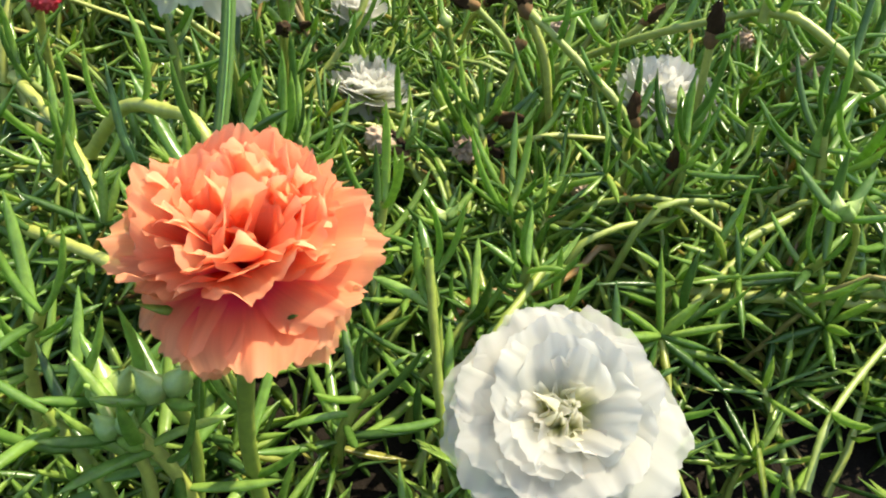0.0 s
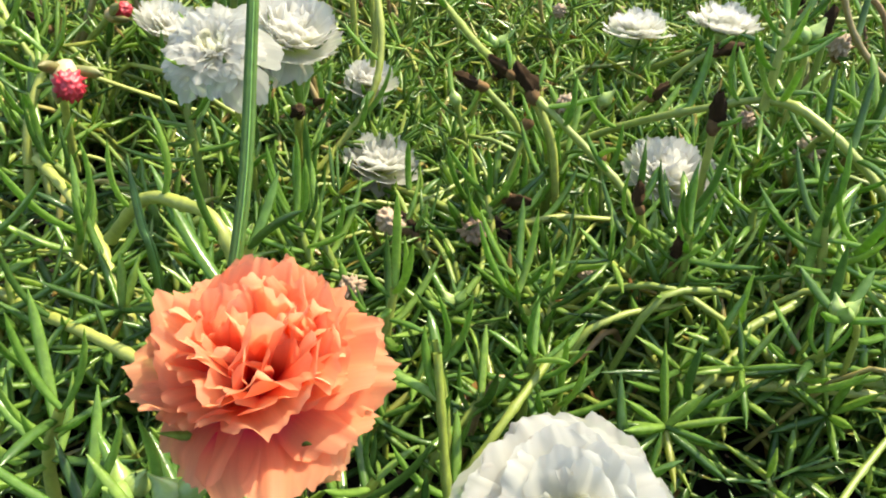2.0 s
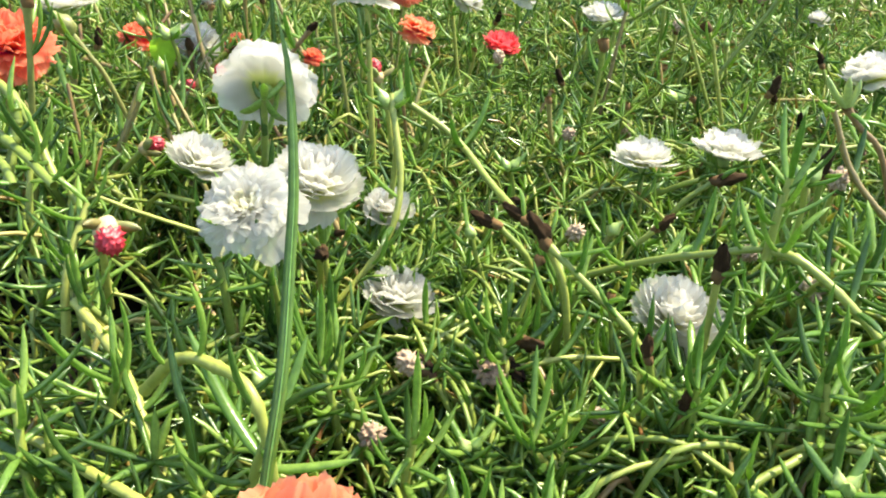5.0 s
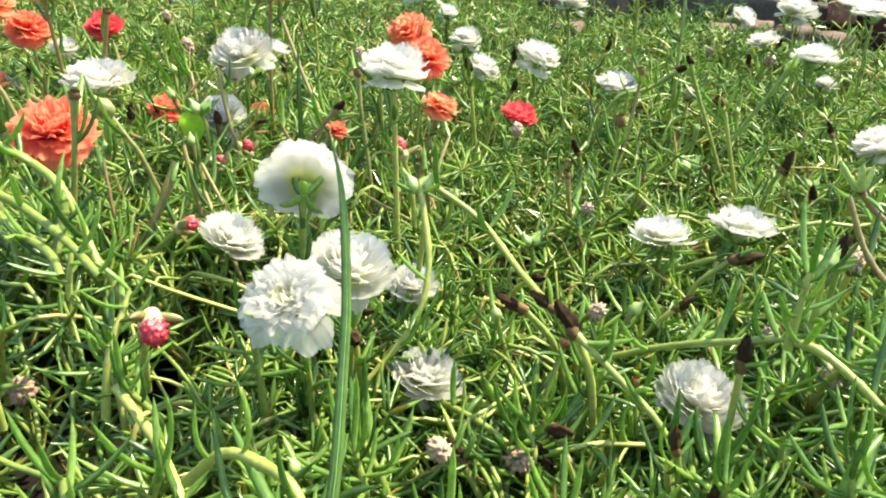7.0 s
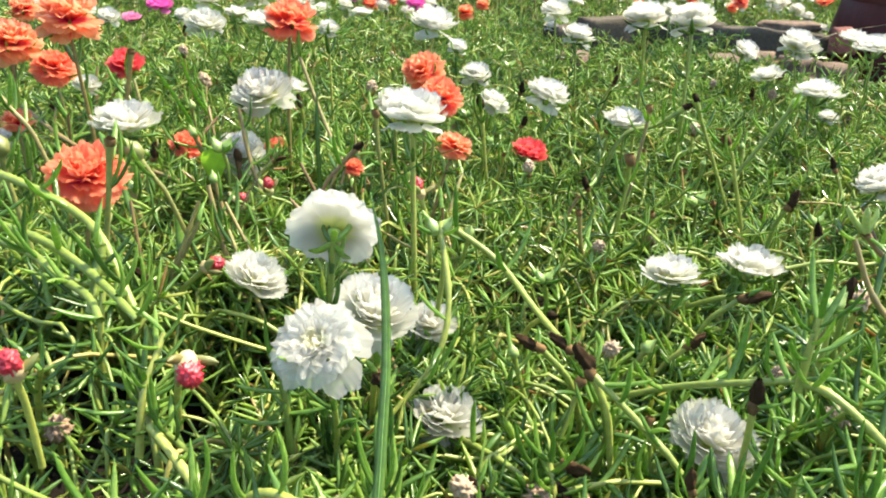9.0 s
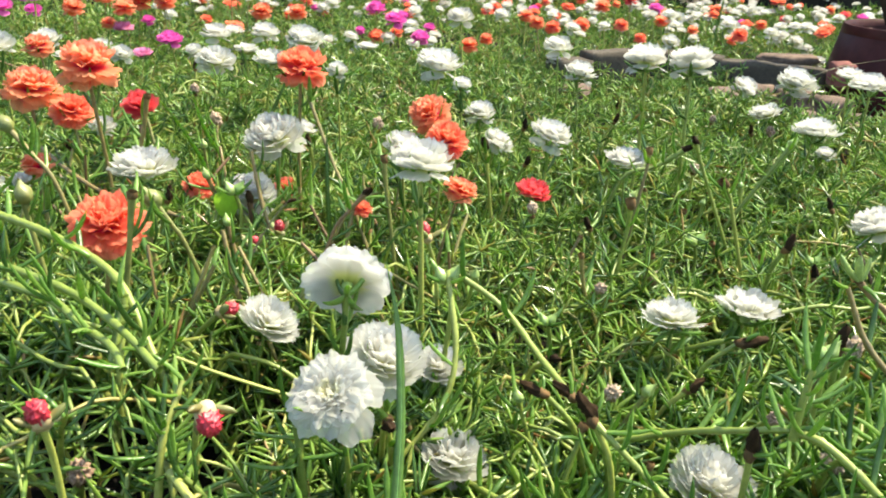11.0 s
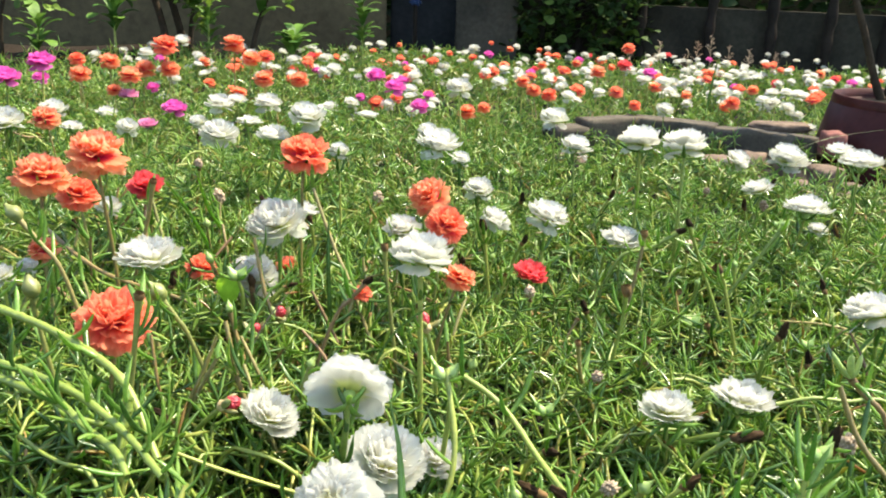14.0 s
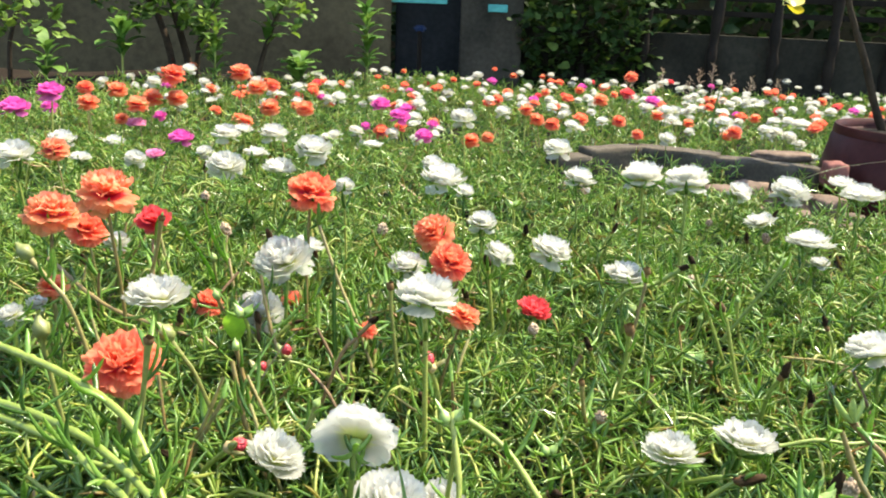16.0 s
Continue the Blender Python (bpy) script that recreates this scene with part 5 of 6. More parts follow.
def grass_blade(points, width, label, mat=grass_green):
    o = Vector(points[0])
    ob = thing("grass_blade", o, label, "grass blade")
    line = spline([tuple(Vector(p) - o) for p in points], 26)
    s = np.linspace(0, 1, 26)
    wide = width / 2 * np.interp(s, [0, 0.4, 0.8, 1.0], [0.8, 1.0, 0.75, 0.03])
    verts, faces = [], []
    for k, p in enumerate(line):
        w = wide[k]
        verts += [(p[0] - w, p[1], p[2] + w * 0.1), (p[0] - w * 0.15, p[1] + w * 0.55, p[2]), (p[0] + w * 0.15, p[1] + w * 0.55, p[2]), (p[0] + w, p[1], p[2] + w * 0.1), (p[0] + w * 0.15, p[1] + w * 0.8, p[2]), (p[0] - w * 0.15, p[1] + w * 0.8, p[2])]
    for k in range(25):
        for j in range(6):
            faces.append((k * 6 + j, k * 6 + (j + 1) % 6, k * 6 + 6 + (j + 1) % 6, k * 6 + 6 + j))
    part("blade", mesh_of("blade", verts, faces, [mat]), ob)
    part("midrib", mesh_of("midrib", *tube(line + np.array([0, width * 0.2, 0]), np.maximum(wide * 0.16, 0.00012), 5), [rib_green]), ob)
    return ob


grass_blade([(-0.059, 0.118, -0.055), (-0.056, 0.135, 0.0), (-0.0525, 0.153, 0.035), (-0.0494, 0.1673, 0.0614), (-0.049, 0.1831, 0.0875), (-0.0493, 0.1932, 0.1041), (-0.052, 0.2066, 0.1261), (-0.0568, 0.2162, 0.142)], 0.0034, "tall upright green grass blade among the flowers")
grass_blade([(-0.088, 0.195, -0.05), (-0.089, 0.2, 0.012), (-0.093, 0.205, 0.026), (-0.098, 0.215, 0.043)], 0.0034, "short green grass blade in the foliage")
grass_blade([(-0.138, 0.56, -0.06), (-0.141, 0.56, 0.0), (-0.143, 0.562, 0.05), (-0.144, 0.57, 0.1)], 0.004, "thin dark green grass blade in the foliage")
grass_blade([(-0.26, 0.72, -0.06), (-0.25, 0.72, 0.02), (-0.225, 0.72, 0.07), (-0.2, 0.72, 0.12)], 0.004, "bright green grass blade behind orange flowers")
grass_blade([(0.49, 1.9, -0.06), (0.492, 1.9, 0.03), (0.5, 1.9, 0.12)], 0.006, "tall pale grass blade in the far bed")
grass_blade([(0.44, 1.3, 0.0), (0.5, 1.3, 0.037), (0.57, 1.33, 0.05), (0.68, 1.36, 0.062)], 0.003, "long pale bent grass stalk by the pot", dry_pale)
grass_blade([(-0.205, 0.43, -0.05), (-0.19, 0.45, 0.02), (-0.165, 0.49, 0.07)], 0.003, "slender grass blade bent over the foliage")

grass_blade([(-0.27, 0.7, -0.05), (-0.282, 0.7, 0.012), (-0.303, 0.7, 0.055), (-0.33, 0.7, 0.092)], 0.004, "bright yellow-green grass blade among orange flowers", weed_green)
grass_blade([(-0.265, 0.74, -0.05), (-0.278, 0.74, 0.01), (-0.296, 0.74, 0.044), (-0.307, 0.74, 0.084)], 0.004, "bright yellow-green grass blade among orange flowers", weed_green)
grass_blade([(-0.1, 0.42, 0.02), (-0.079, 0.42, 0.066), (-0.056, 0.42, 0.087), (-0.027, 0.42, 0.098), (0.008, 0.42, 0.099)], 0.0018, "thin grass blade arching over the foliage")
grass_blade([(-0.185, 0.47, 0.01), (-0.174, 0.47, 0.037), (-0.16, 0.47, 0.06), (-0.146, 0.47, 0.077)], 0.0014, "dry pale grass straw", dry_pale)


def seed_grass(x, y, z, tall, seed):
    """A wispy grass panicle before the wall."""
    rng = np.random.default_rng(seed)
    ob = thing("seed_grass", (x, y, -0.07), "wispy pale grass with a feathery seed head", "grass", "seed grasses")
    top = np.array([rng.uniform(-0.02, 0.02), 0, z + 0.07])
    line = spline([(0, 0, 0), tuple(top * 0.5 + [0.004, 0, 0]), tuple(top)], 9)
    part("stem", mesh_of("stem", *tube(line, np.linspace(0.0014, 0.0006, 9), 4), [dry_pale]), ob)
    vs, fs, total = [], [], 0
    for k in range(16):
        at = line[-1] - np.array([0, 0, tall * (k / 16)])
        a, long = rng.uniform(0, 6.28), 0.012 + 0.022 * k / 16
        tip = at + np.array([math.cos(a) * long * 0.8, math.sin(a) * long * 0.8, long * 0.5])
        v, f = tube(spline([tuple(at), tuple(at * 0.5 + tip * 0.5 + [0, 0, 0.003]), tuple(tip)], 5), [0.0005, 0.0006, 0.0008, 0.0013, 0.0006], 4)
        vs.append(v), fs.append(f + total)
        total += len(v)
    part("seed_head", mesh_of("seed_head", np.concatenate(vs), np.concatenate(fs), [dry_pale]), ob)


for k, (gx0, gz0) in enumerate(((0.69, 0.05), (0.775, 0.1), (0.83, 0.07), (0.605, 0.075), (0.91, 0.06), (0.72, 0.08), (0.5, 0.06), (1.0, 0.055))):
    seed_grass(gx0, 3.0, gz0, 0.07, 300 + k)

# broad weed leaf
weed = thing("weed_leaf", (-0.219, 0.556, -0.05), "bright green heart-shaped weed leaf on a thin stalk", "leaf")
wv, wf, wuv = blade_form(4, 74, 92, 1.0, 0.33, 11, 9, 0.04, 0.2)
part("leaf_blade", mesh_of("leaf_blade", wv * 0.027, wf, [weed_green], uv=wuv), weed, Matrix.Translation((0, 0, 0.072)) @ Matrix.Rotation(radians(-80), 4, "Z"))
part("stalk", mesh_of("stalk", *tube(spline([(0, 0, 0), (0.004, 0, 0.04), (0, 0, 0.074)], 7), 0.0008, 6), [stem_one]), weed)


# ---- far bed: flowers past counting singly near the wall ----
far_rng = np.random.default_rng(77)


def far_flower(colour, form):
    ob = thing("moss_rose_flower", (0, -3, -0.06), LABELS[colour], "flower", f"{colour} moss roses")
    part("blossom", blossom_mesh(form, colour, int(far_rng.integers(3)), False), ob, Matrix.Translation((0, 0, 0.095)) @ Matrix.Diagonal((0.019, 0.019, 0.019, 1)))
    part("stem", mesh_of("stem", *tube([(0, 0, 0), (0.003, 0, 0.05), (0, 0, 0.092)], 0.0016, 5), [stem_one]), ob)
    return ob


def bed_edge(x):
    """How far the bed reaches before the plastered wall."""
    return float(np.interp(x, [-1.34, -1.2, -1.05, -0.7, -0.2], [2.14, 2.3, 2.6, 2.78, 3.2]))


ODDS_LEFT, ODDS_RIGHT = [0.38, 0.16, 0.26, 0.12, 0.06, 0.02], [0.48, 0.2, 0.1, 0.14, 0.05, 0.03]
KINDS = (("white", "dome"), ("white", "saucer"), ("orange", "carnation"), ("coral", "dome"), ("magenta", "dome"), ("red", "dome"))
kinds = [far_flower(c, f) for c, f in KINDS]
used = set()
for k in range(150):
    y = 1.5 + 1.1 * far_rng.uniform()
    x = far_rng.uniform(-0.42, 0.56) * y
    if (x > 0.1 and y < float(kerb_line(x)) + 0.08) or y > bed_edge(x):
        continue
    which = int(far_rng.choice(6, p=ODDS_LEFT if x < -0.25 * y else ODDS_RIGHT))
    s = far_rng.uniform(0.7, 1.0)
    m = pose(x, y, -0.07 + far_rng.uniform(-0.005, 0.035), far_rng.uniform(-14, 22), far_rng.uniform(-14, 14), far_rng.uniform(0, 360)) @ Matrix.Diagonal((s, s, s, 1))
    if which in used:
        made = copy_thing(kinds[which], m)
        made.scale = (s, s, s)
    else:
        kinds[which].matrix_basis = m
        used.add(which)


def flower_mass(count, seed):
    """The farthest flowers along the bed's end, too many to count."""
    rng = np.random.default_rng(seed)
    colours = list(PETAL)
    vs, fs, uvs, ids, total = [], [], [], [], 0
    while len(vs) < count:
        y = 2.1 + 1.1 * rng.uniform()
        x = rng.uniform(-0.55, 0.75) * y
        if y > bed_edge(x):
            continue
        colour, form = KINDS[int(rng.choice(6, p=ODDS_LEFT if x < -0.25 * y else ODDS_RIGHT))]
        v, f, uv = blossom_arrays(form, int(rng.integers(3)), False)
        r = turn_z(rng.uniform(0, 6.28)) @ turn_x(rng.uniform(-0.3, 0.3))
        vs.append(v @ r.T * rng.uniform(0.011, 0.017) + np.array([x, y, rng.uniform(-0.004, 0.034)]))
        fs.append(f + total), uvs.append(uv), ids.append(np.full(len(f), colours.index(colour)))
        total += len(v)
    me = mesh_of("far_flowers", np.concatenate(vs), np.concatenate(fs), list(PETAL.values()), np.concatenate(ids), uv=np.concatenate(uvs))
    return tagged(new("far_flowers", me), "white, orange and red moss rose flowers massed at the bed's far end", "flowers", kind="stuff")


flower_mass(305, 78)


# ---- kerb, stones and pot ----
def stone(name, x, y, z, size, mat, label, seed, group=""):
    bm = bmesh.new()
    bmesh.ops.create_cube(bm, size=1.0)
    bmesh.ops.subdivide_edges(bm, edges=bm.edges[:], cuts=5, use_grid_fill=True)
    for v in bm.verts:
        d = v.co.normalized() * 0.62
        c = v.co.lerp(d, 0.45)
        k = 1 + 0.16 * noise.noise(c * 3 + Vector((seed, 0, 0))) + 0.06 * noise.noise(c * 9)
        v.co = Vector((c.x * size[0], c.y * size[1], c.z * size[2])) * k
    return tagged(new(name, bm_mesh(name, bm, mat, True)), label, "stone", group)


def kerb_block(x0, y0, x1, y1, top, seed):
    """One straight run of rough mortar edging."""
    length, turn = math.hypot(x1 - x0, y1 - y0), math.degrees(math.atan2(y1 - y0, x1 - x0))
    bm = bmesh.new()
    bmesh.ops.create_cube(bm, size=1.0)
    bmesh.ops.subdivide_edges(bm, edges=bm.edges[:], cuts=11, use_grid_fill=True)
    for v in bm.verts:
        edge = sum(abs(abs(c) - 0.5) < 0.01 for c in v.co)
        p = Vector((v.co.x * length, v.co.y * 0.045, v.co.z * (top + 0.1)))
        chip = 0.0035 * max(0.0, noise.noise(p * 22 + Vector((seed, 0, 5))) + 0.35) * (edge > 1)
        v.co = p * (1 - chip * 4) + Vector((0.002 * noise.noise(p * 30), 0.003 * noise.noise(p * 40 + Vector((seed, 3, 0))), 0.003 * noise.noise(p * 18 + Vector((0, seed, 9))) - chip))
    me = bm_mesh("kerb_block", bm, kerb_stone, True)
    ob = part("kerb_block", me, kerb, pose((x0 + x1) / 2, (y0 + y1) / 2, top / 2 - 0.05, 0, 0, turn))
    return ob


kerb = tagged(new("kerb"), "rough grey mortar kerb edging the far bed", "kerb", kind="structure")
kerb_block(0.10, 1.545, 0.168, 1.578, 0.004, 1)
kerb_block(0.165, 1.582, 0.285, 1.65, 0.016, 2)
kerb_block(0.28, 1.652, 0.43, 1.59, 0.016, 3)
kerb_block(0.425, 1.592, 0.60, 1.515, 0.012, 4)
for x, y, z, sx, sy, sz, seed in ((0.455, 1.47, -0.04, 0.08, 0.05, 0.05, 1), (0.52, 1.42, -0.04, 0.07, 0.05, 0.05, 2), (0.40, 1.44, -0.045, 0.06, 0.05, 0.05, 3), (0.13, 1.42, -0.045, 0.06, 0.05, 0.05, 5), (0.57, 1.40, -0.045, 0.06, 0.05, 0.05, 6)):
    stone("rubble_stone", 0, 0, 0, (sx, sy, sz), rubble, "rough brown rubble stone beside the kerb", seed, "rubble stones").matrix_basis = pose(x, y, z, 0, 0, seed * 50)
stone_rng = np.random.default_rng(91)
for k in range(16):
    sx, sy = stone_rng.uniform(0.32, 0.62), stone_rng.uniform(1.28, 1.47)
    size = stone_rng.uniform(0.025, 0.055)
    stone("rubble_stone", 0, 0, 0, (size, size * stone_rng.uniform(0.6, 0.9), size * stone_rng.uniform(0.45, 0.7)), rubble, "small rough brown stone on the bare ground by the pot", 20 + k, "rubble stones").matrix_basis = pose(sx, sy, -0.068 + size * 0.2 + 0.012 * (k % 3 == 0), 0, 0, stone_rng.uniform(0, 180))
stone("clay_lump", 0, 0, 0, (0.04, 0.035, 0.045), brick_clay, "broken pale red clay lump on the kerb end", 8).matrix_basis = pose(0.606, 1.47, 0.008)
stone("clay_lump", 0, 0, 0, (0.11, 0.05, 0.016), rubble, "flat brown clay shard behind the kerb", 11).matrix_basis = pose(0.56, 1.62, 0.012)


def lathe(profile, sides=40, deep=1.0):
    ang = np.linspace(0, 2 * np.pi, sides, endpoint=False)
    v = np.array([(r * math.cos(a), deep * r * math.sin(a), z) for r, z in profile for a in ang])
    n = len(profile)
    f = np.array([(i * sides + j, i * sides + (j + 1) % sides, (i + 1) * sides + (j + 1) % sides, (i + 1) * sides + j) for i in range(n - 1) for j in range(sides)])
    return v, f


pot = thing("plant_pot", (0.778, 1.56, -0.08), "large dark red plastic plant pot beside the kerb", "pot")
part("body", mesh_of("body", *lathe([(0.0, 0.002), (0.166, 0.0), (0.169, 0.006), (0.154, 0.08), (0.1412, 0.15), (0.134, 0.15), (0.134, 0.09)], 48), [pot_clay]), pot)
part("rim", mesh_of("rim", *lathe([(0.1409, 0.1502), (0.1412, 0.152), (0.1392, 0.1655), (0.1384, 0.167), (0.1362, 0.1668), (0.1345, 0.1502)], 48), [pot_clay]), pot, label="thin plain rim")
part("soil", mesh_of("soil", *lathe([(0.135, 0.146), (0.08, 0.151), (0.0, 0.153)], 48), [soil]), pot)

broad_shapes = [mesh_of("leaf", *(lambda r: (r[0] * 0.05, r[1]))(blade_form(s, 35, -30, 1.0, 0.2, 7, 9, 0.03, 0.4)), [broad_leaf]) for s in (1, 2, 3)]
yellow_shape = mesh_of("leaf", *(lambda r: (r[0] * 0.06, r[1]))(blade_form(5, 10, -50, 1.0, 0.3, 7, 9, 0.04, 0.4)), [yellow_leaf])


def sapling(name, points, radius, leaves, size, label, category="plant", leaf_from=0.35, seed=1, shapes=broad_shapes):
    """A young plant: a thin trunk with leaf whorls up its length."""
    rng = np.random.default_rng(seed)
    o = Vector(points[0])
    ob = thing(name, o, label, category)
    line = spline([tuple(Vector(p) - o) for p in points], 14)
    v, f = tube(line, np.linspace(radius, radius * 0.5, 14), 8)
    part("trunk", mesh_of("trunk", v, f, [bark if radius > 0.006 else stem_one]), ob)
    for k in range(leaves):
        h = leaf_from + (1 - leaf_from) * k / max(1, leaves - 1)
        at = np.array([np.interp(h, np.linspace(0, 1, 14), line[:, c]) for c in range(3)])
        s = size * rng.uniform(0.7, 1.25)
        part("leaf", shapes[int(rng.integers(len(shapes)))], ob, Matrix.Translation(at) @ Matrix.Rotation(k * 2.4 + rng.uniform(-0.4, 0.4), 4, "Z") @ Matrix.Rotation(radians(rng.uniform(-45, 10)), 4, "Y") @ Matrix.Diagonal((s, s, s, 1)))
    return ob


sapling("potted_sapling", [(0.754, 1.634, 0.072), (0.731, 1.629, 0.11), (0.69, 1.625, 0.205), (0.631, 1.625, 0.337), (0.565, 1.615, 0.583)], 0.009, 10, 1.3, "thin brown sapling trunk growing in the red pot", "sapling", 0.8, 3)
sapling("potted_sapling", [(0.768, 1.644, 0.072), (0.764, 1.639, 0.157), (0.735, 1.634, 0.261), (0.716, 1.634, 0.488)], 0.007, 8, 1.3, "second thin sapling trunk in the red pot", "sapling", 0.75, 4)
branch = sapling("hanging_twig", [(0.57, 1.61, 0.6), (0.525, 1.6, 0.43), (0.51, 1.6, 0.3)], 0.002, 4, 1.1, "drooping twig with yellow leaves", "twig", 0.9, 6, [yellow_shape])

sapling("wall_seedling", [(-1.41, 2.45, -0.08), (-1.40, 2.45, 0.02), (-1.39, 2.45, 0.1)], 0.004, 18, 1.6, "leafy green seedling before the plastered wall", "seedling", 0.4, 11)
sapling("wall_seedling", [(-1.18, 2.5, -0.08), (-1.178, 2.5, 0.05), (-1.172, 2.5, 0.15)], 0.005, 16, 1.7, "tall seedling with broad top leaves before the wall", "seedling", 0.6, 12)
sapling("wall_shrub", [(-1.03, 2.72, -0.08), (-1.045, 2.71, 0.05), (-1.09, 2.7, 0.26), (-1.15, 2.7, 0.6)], 0.016, 60, 1.5, "dark-trunked shrub with hanging leaves by the wall", "shrub", 0.5, 13)
sapling("wall_shrub", [(-1.035, 2.72, -0.08), (-1.0, 2.7, 0.12), (-0.95, 2.68, 0.22), (-0.9, 2.66, 0.4)], 0.01, 44, 1.4, "leafy side stem of the shrub by the wall", "shrub", 0.45, 14)
sapling("wall_seedling", [(-0.905, 2.55, -0.08), (-0.9, 2.55, 0.06), (-0.895, 2.55, 0.17)], 0.004, 22, 1.3, "bright green seedling before the wall", "seedling", 0.35, 15)
sapling("wall_shrub", [(-0.82, 2.7, -0.08), (-0.8, 2.7, 0.04), (-0.76, 2.7, 0.16), (-0.71, 2.7, 0.28), (-0.66, 2.7, 0.5)], 0.01, 40, 1.4, "slanting shrub stem with light green leaves", "shrub", 0.4, 16)
sapling("wall_seedling", [(-0.62, 2.5, -0.08), (-0.62, 2.5, 0.02), (-0.617, 2.5, 0.08)], 0.005, 26, 1.6, "yellow-green leafy seedling at the bed's edge", "seedling", 0.45, 17)
sapling("wall_seedling", [(-0.44, 2.7, -0.08), (-0.437, 2.7, 0.1), (-0.44, 2.7, 0.24)], 0.005, 40, 1.3, "tall whorled green seedling by the gateway", "seedling", 0.35, 18)
sapling("wall_shrub", [(-1.52, 2.45, -0.08), (-1.5, 2.44, 0.1), (-1.44, 2.42, 0.24), (-1.4, 2.4, 0.4)], 0.008, 30, 1.15, "overhanging light green shrub by the wall", "shrub", 0.55, 19)


sapling("wall_shrub", [(-1.75, 2.3, -0.08), (-1.7, 2.3, 0.15), (-1.6, 2.28, 0.32), (-1.42, 2.25, 0.34), (-1.3, 2.25, 0.3)], 0.008, 50, 1.0, "overhanging light green branch before the wall", "shrub", 0.45, 23)
sapling("wall_shrub", [(-1.06, 2.66, -0.08), (-1.1, 2.66, 0.14), (-1.16, 2.65, 0.27), (-1.27, 2.65, 0.33)], 0.014, 70, 1.1, "crooked dark trunk with drooping green leaves", "shrub", 0.5, 24)
tagged(new("earth_strip", mesh_of("earth_strip", *(lambda xs: (np.array([(x, y, -0.055 + 0.02 * r + 0.008 * math.sin(9 * x + 4 * r)) for x in xs for r, y in enumerate((2.2 + 0.2 * (x + 1.9) * 0.6, 2.32 + 0.2 * (x + 1.9), 2.46 + 0.2 * (x + 1.9), 2.64 + 0.2 * (x + 1.9)))]), np.array([(i * 4 + j, i * 4 + 4 + j, i * 4 + 5 + j, i * 4 + 1 + j) for i in range(len(xs) - 1) for j in range(3)])))(np.linspace(-2.6, -0.95, 24)), [earth])), "bare brown earth along the wall's foot, wall shade put into its colour", "earth", kind="structure")


# ---- fence, vines and far greenery ----
fence = thing("rail_fence", (0.62, 3.52, -0.08), "dark rusty rail fence above the low concrete wall", "fence")
for z in (0.275, 0.335):
    bm = bmesh.new()
    box_bm(bm, (3.6, 0.012, 0.022), (1.75, -0.36, z + 0.08), -11.8, 0.003)
    part("rail", bm_mesh("rail", bm, iron), fence)
for k, px in enumerate((0.35, 0.6, 0.865, 1.085, 1.295, 1.5, 1.75, 2.05, 2.4)):
    py = -0.07 - 0.211 * (px - 0.55)
    line = spline([(px - 0.62 - 0.012 * math.sin(3 * k), py, 0), (px - 0.62 + 0.008 * math.cos(2 * k), py, 0.16), (px - 0.62, py, 0.3), (px - 0.62 + 0.015 * math.sin(k), py, 0.62)], 14)
    part("post", mesh_of("post", *tube(line, 0.02 + 0.004 * np.sin(np.arange(14) * (1.1 + 0.2 * k)), 9), [iron]), fence)


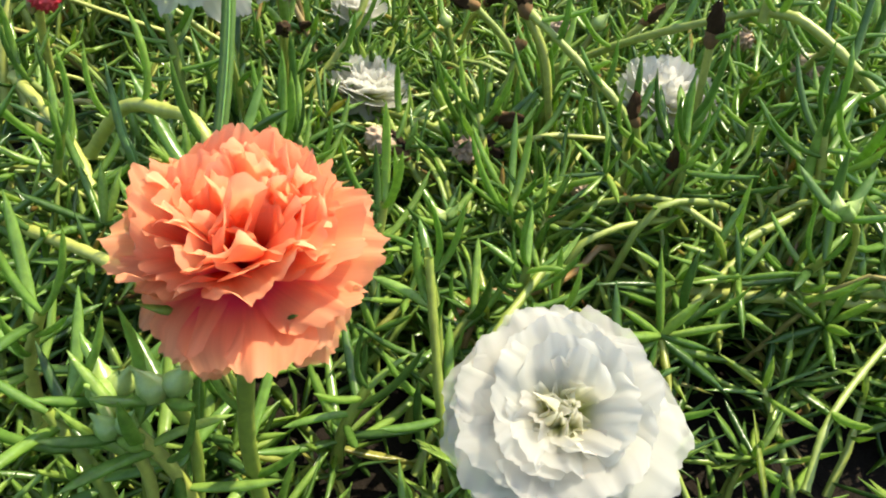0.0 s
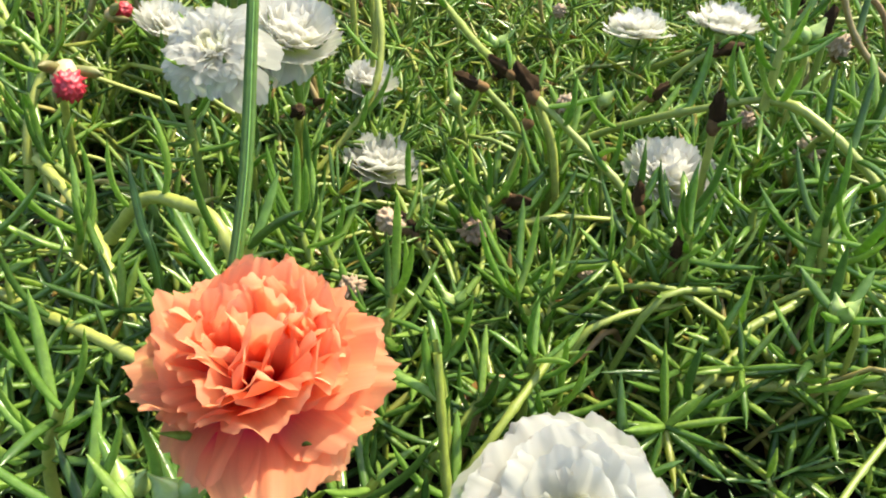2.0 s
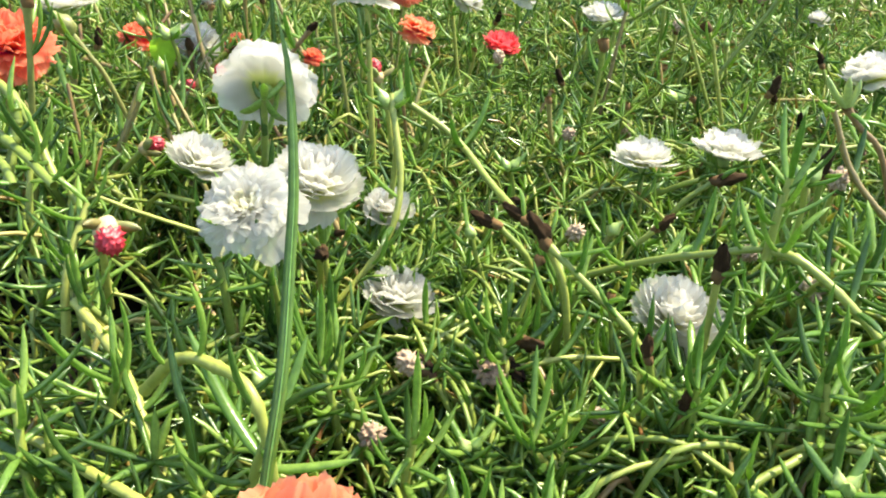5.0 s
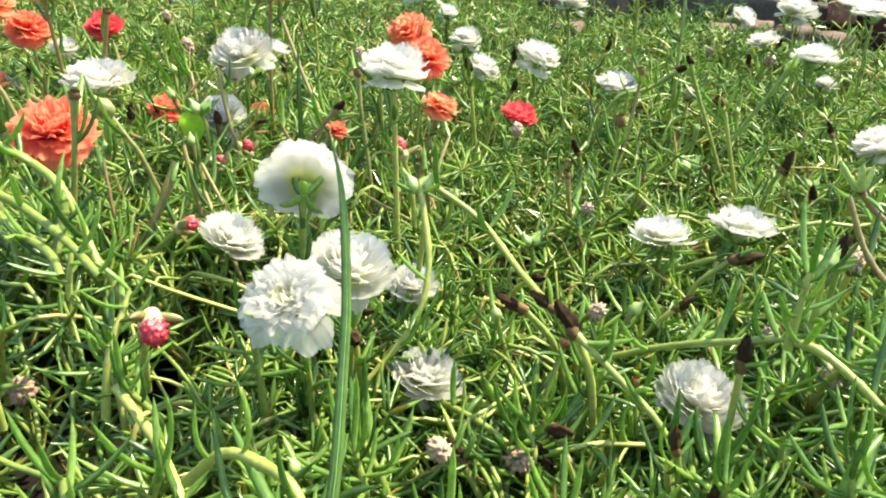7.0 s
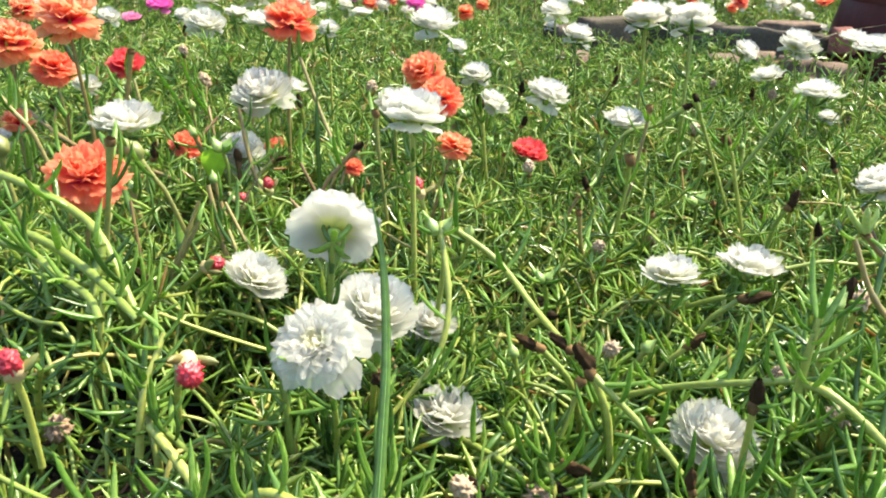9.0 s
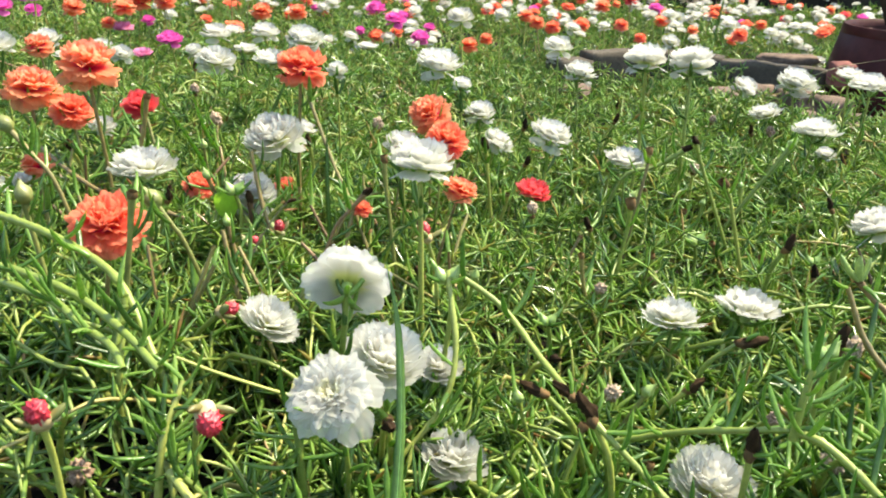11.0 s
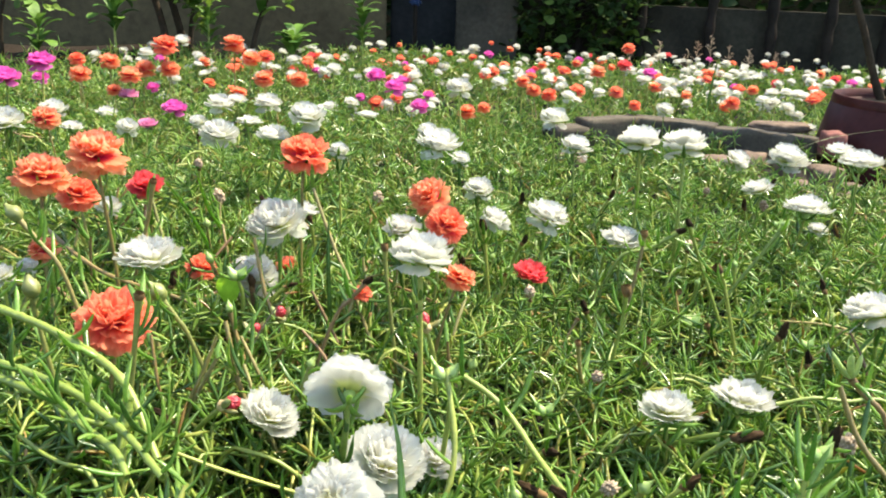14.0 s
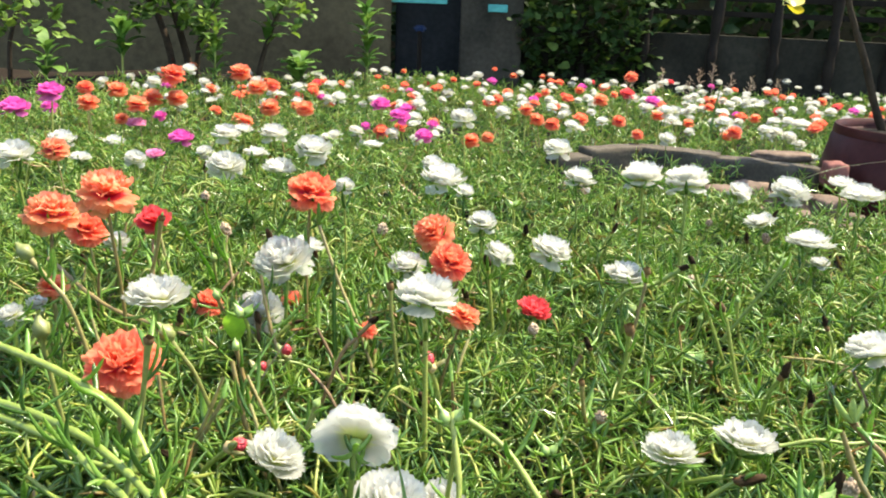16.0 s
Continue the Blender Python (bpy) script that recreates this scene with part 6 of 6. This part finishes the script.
def greenery(name, count, low, high, leaf, seed, label, mat):
    """A loose mass of many leaves."""
    rng = np.random.default_rng(seed)
    v, f, _ = blade_form(2, 30, -30, 1.0, 0.3, 4, 5, 0.03, 0.3)
    at = rng.uniform(low, high, (count, 3))
    at += 0.05 * np.sin(at[:, [1, 2, 0]] * 23)
    vs = []
    for k in range(count):
        r = turn_z(rng.uniform(0, 6.28)) @ turn_x(rng.uniform(-1.2, 1.2)) @ turn_z(rng.uniform(0, 6.28))
        vs.append(v @ r.T * leaf * rng.uniform(0.6, 1.3) + at[k])
    fs = (f[None] + (np.arange(count) * len(v))[:, None, None]).reshape(-1, 4)
    return tagged(new(name, mesh_of(name, np.concatenate(vs), fs, [mat])), label, "greenery", kind="stuff")


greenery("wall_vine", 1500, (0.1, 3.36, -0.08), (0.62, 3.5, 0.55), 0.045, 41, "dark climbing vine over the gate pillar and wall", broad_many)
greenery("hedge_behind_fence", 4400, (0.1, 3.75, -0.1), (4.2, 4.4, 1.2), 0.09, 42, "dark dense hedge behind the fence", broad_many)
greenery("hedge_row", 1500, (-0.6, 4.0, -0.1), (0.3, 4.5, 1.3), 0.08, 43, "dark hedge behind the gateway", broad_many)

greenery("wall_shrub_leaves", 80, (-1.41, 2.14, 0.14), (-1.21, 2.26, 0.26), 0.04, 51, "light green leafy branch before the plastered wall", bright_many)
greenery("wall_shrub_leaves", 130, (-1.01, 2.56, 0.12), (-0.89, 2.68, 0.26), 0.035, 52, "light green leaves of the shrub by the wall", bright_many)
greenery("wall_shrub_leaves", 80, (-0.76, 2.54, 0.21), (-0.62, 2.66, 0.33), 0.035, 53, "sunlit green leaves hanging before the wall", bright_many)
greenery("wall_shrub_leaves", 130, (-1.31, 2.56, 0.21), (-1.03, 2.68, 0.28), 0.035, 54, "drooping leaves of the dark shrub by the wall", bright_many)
valve = thing("blue_tap", (-0.334, 3.5, 0.0), "blue plastic tap on a pipe in the gateway", "tap")
part("pipe", mesh_of("pipe", *tube([(0, 0, -0.1), (0, 0, 0.08), (0, 0, 0.155)], 0.01, 10), [iron]), valve)
bm = bmesh.new()
box_bm(bm, (0.05, 0.03, 0.026), (0, 0, 0.165), 0, 0.008)
part("handle", bm_mesh("handle", bm, blue_paint), valve)
for x0, x1, z0, z1 in ((-0.455, -0.22, 0.268, 0.30), (-0.05, 0.03, 0.245, 0.275)):
    bm = bmesh.new()
    box_bm(bm, (x1 - x0, 0.006, z1 - z0), (0, 0, 0), 0, 0.002)
    tagged(new("teal_sheet", bm_mesh("teal_sheet", bm, teal_paint)), "teal painted metal sheet by the gateway", "sheet").matrix_basis = pose((x0 + x1) / 2, 3.44, (z0 + z1) / 2)
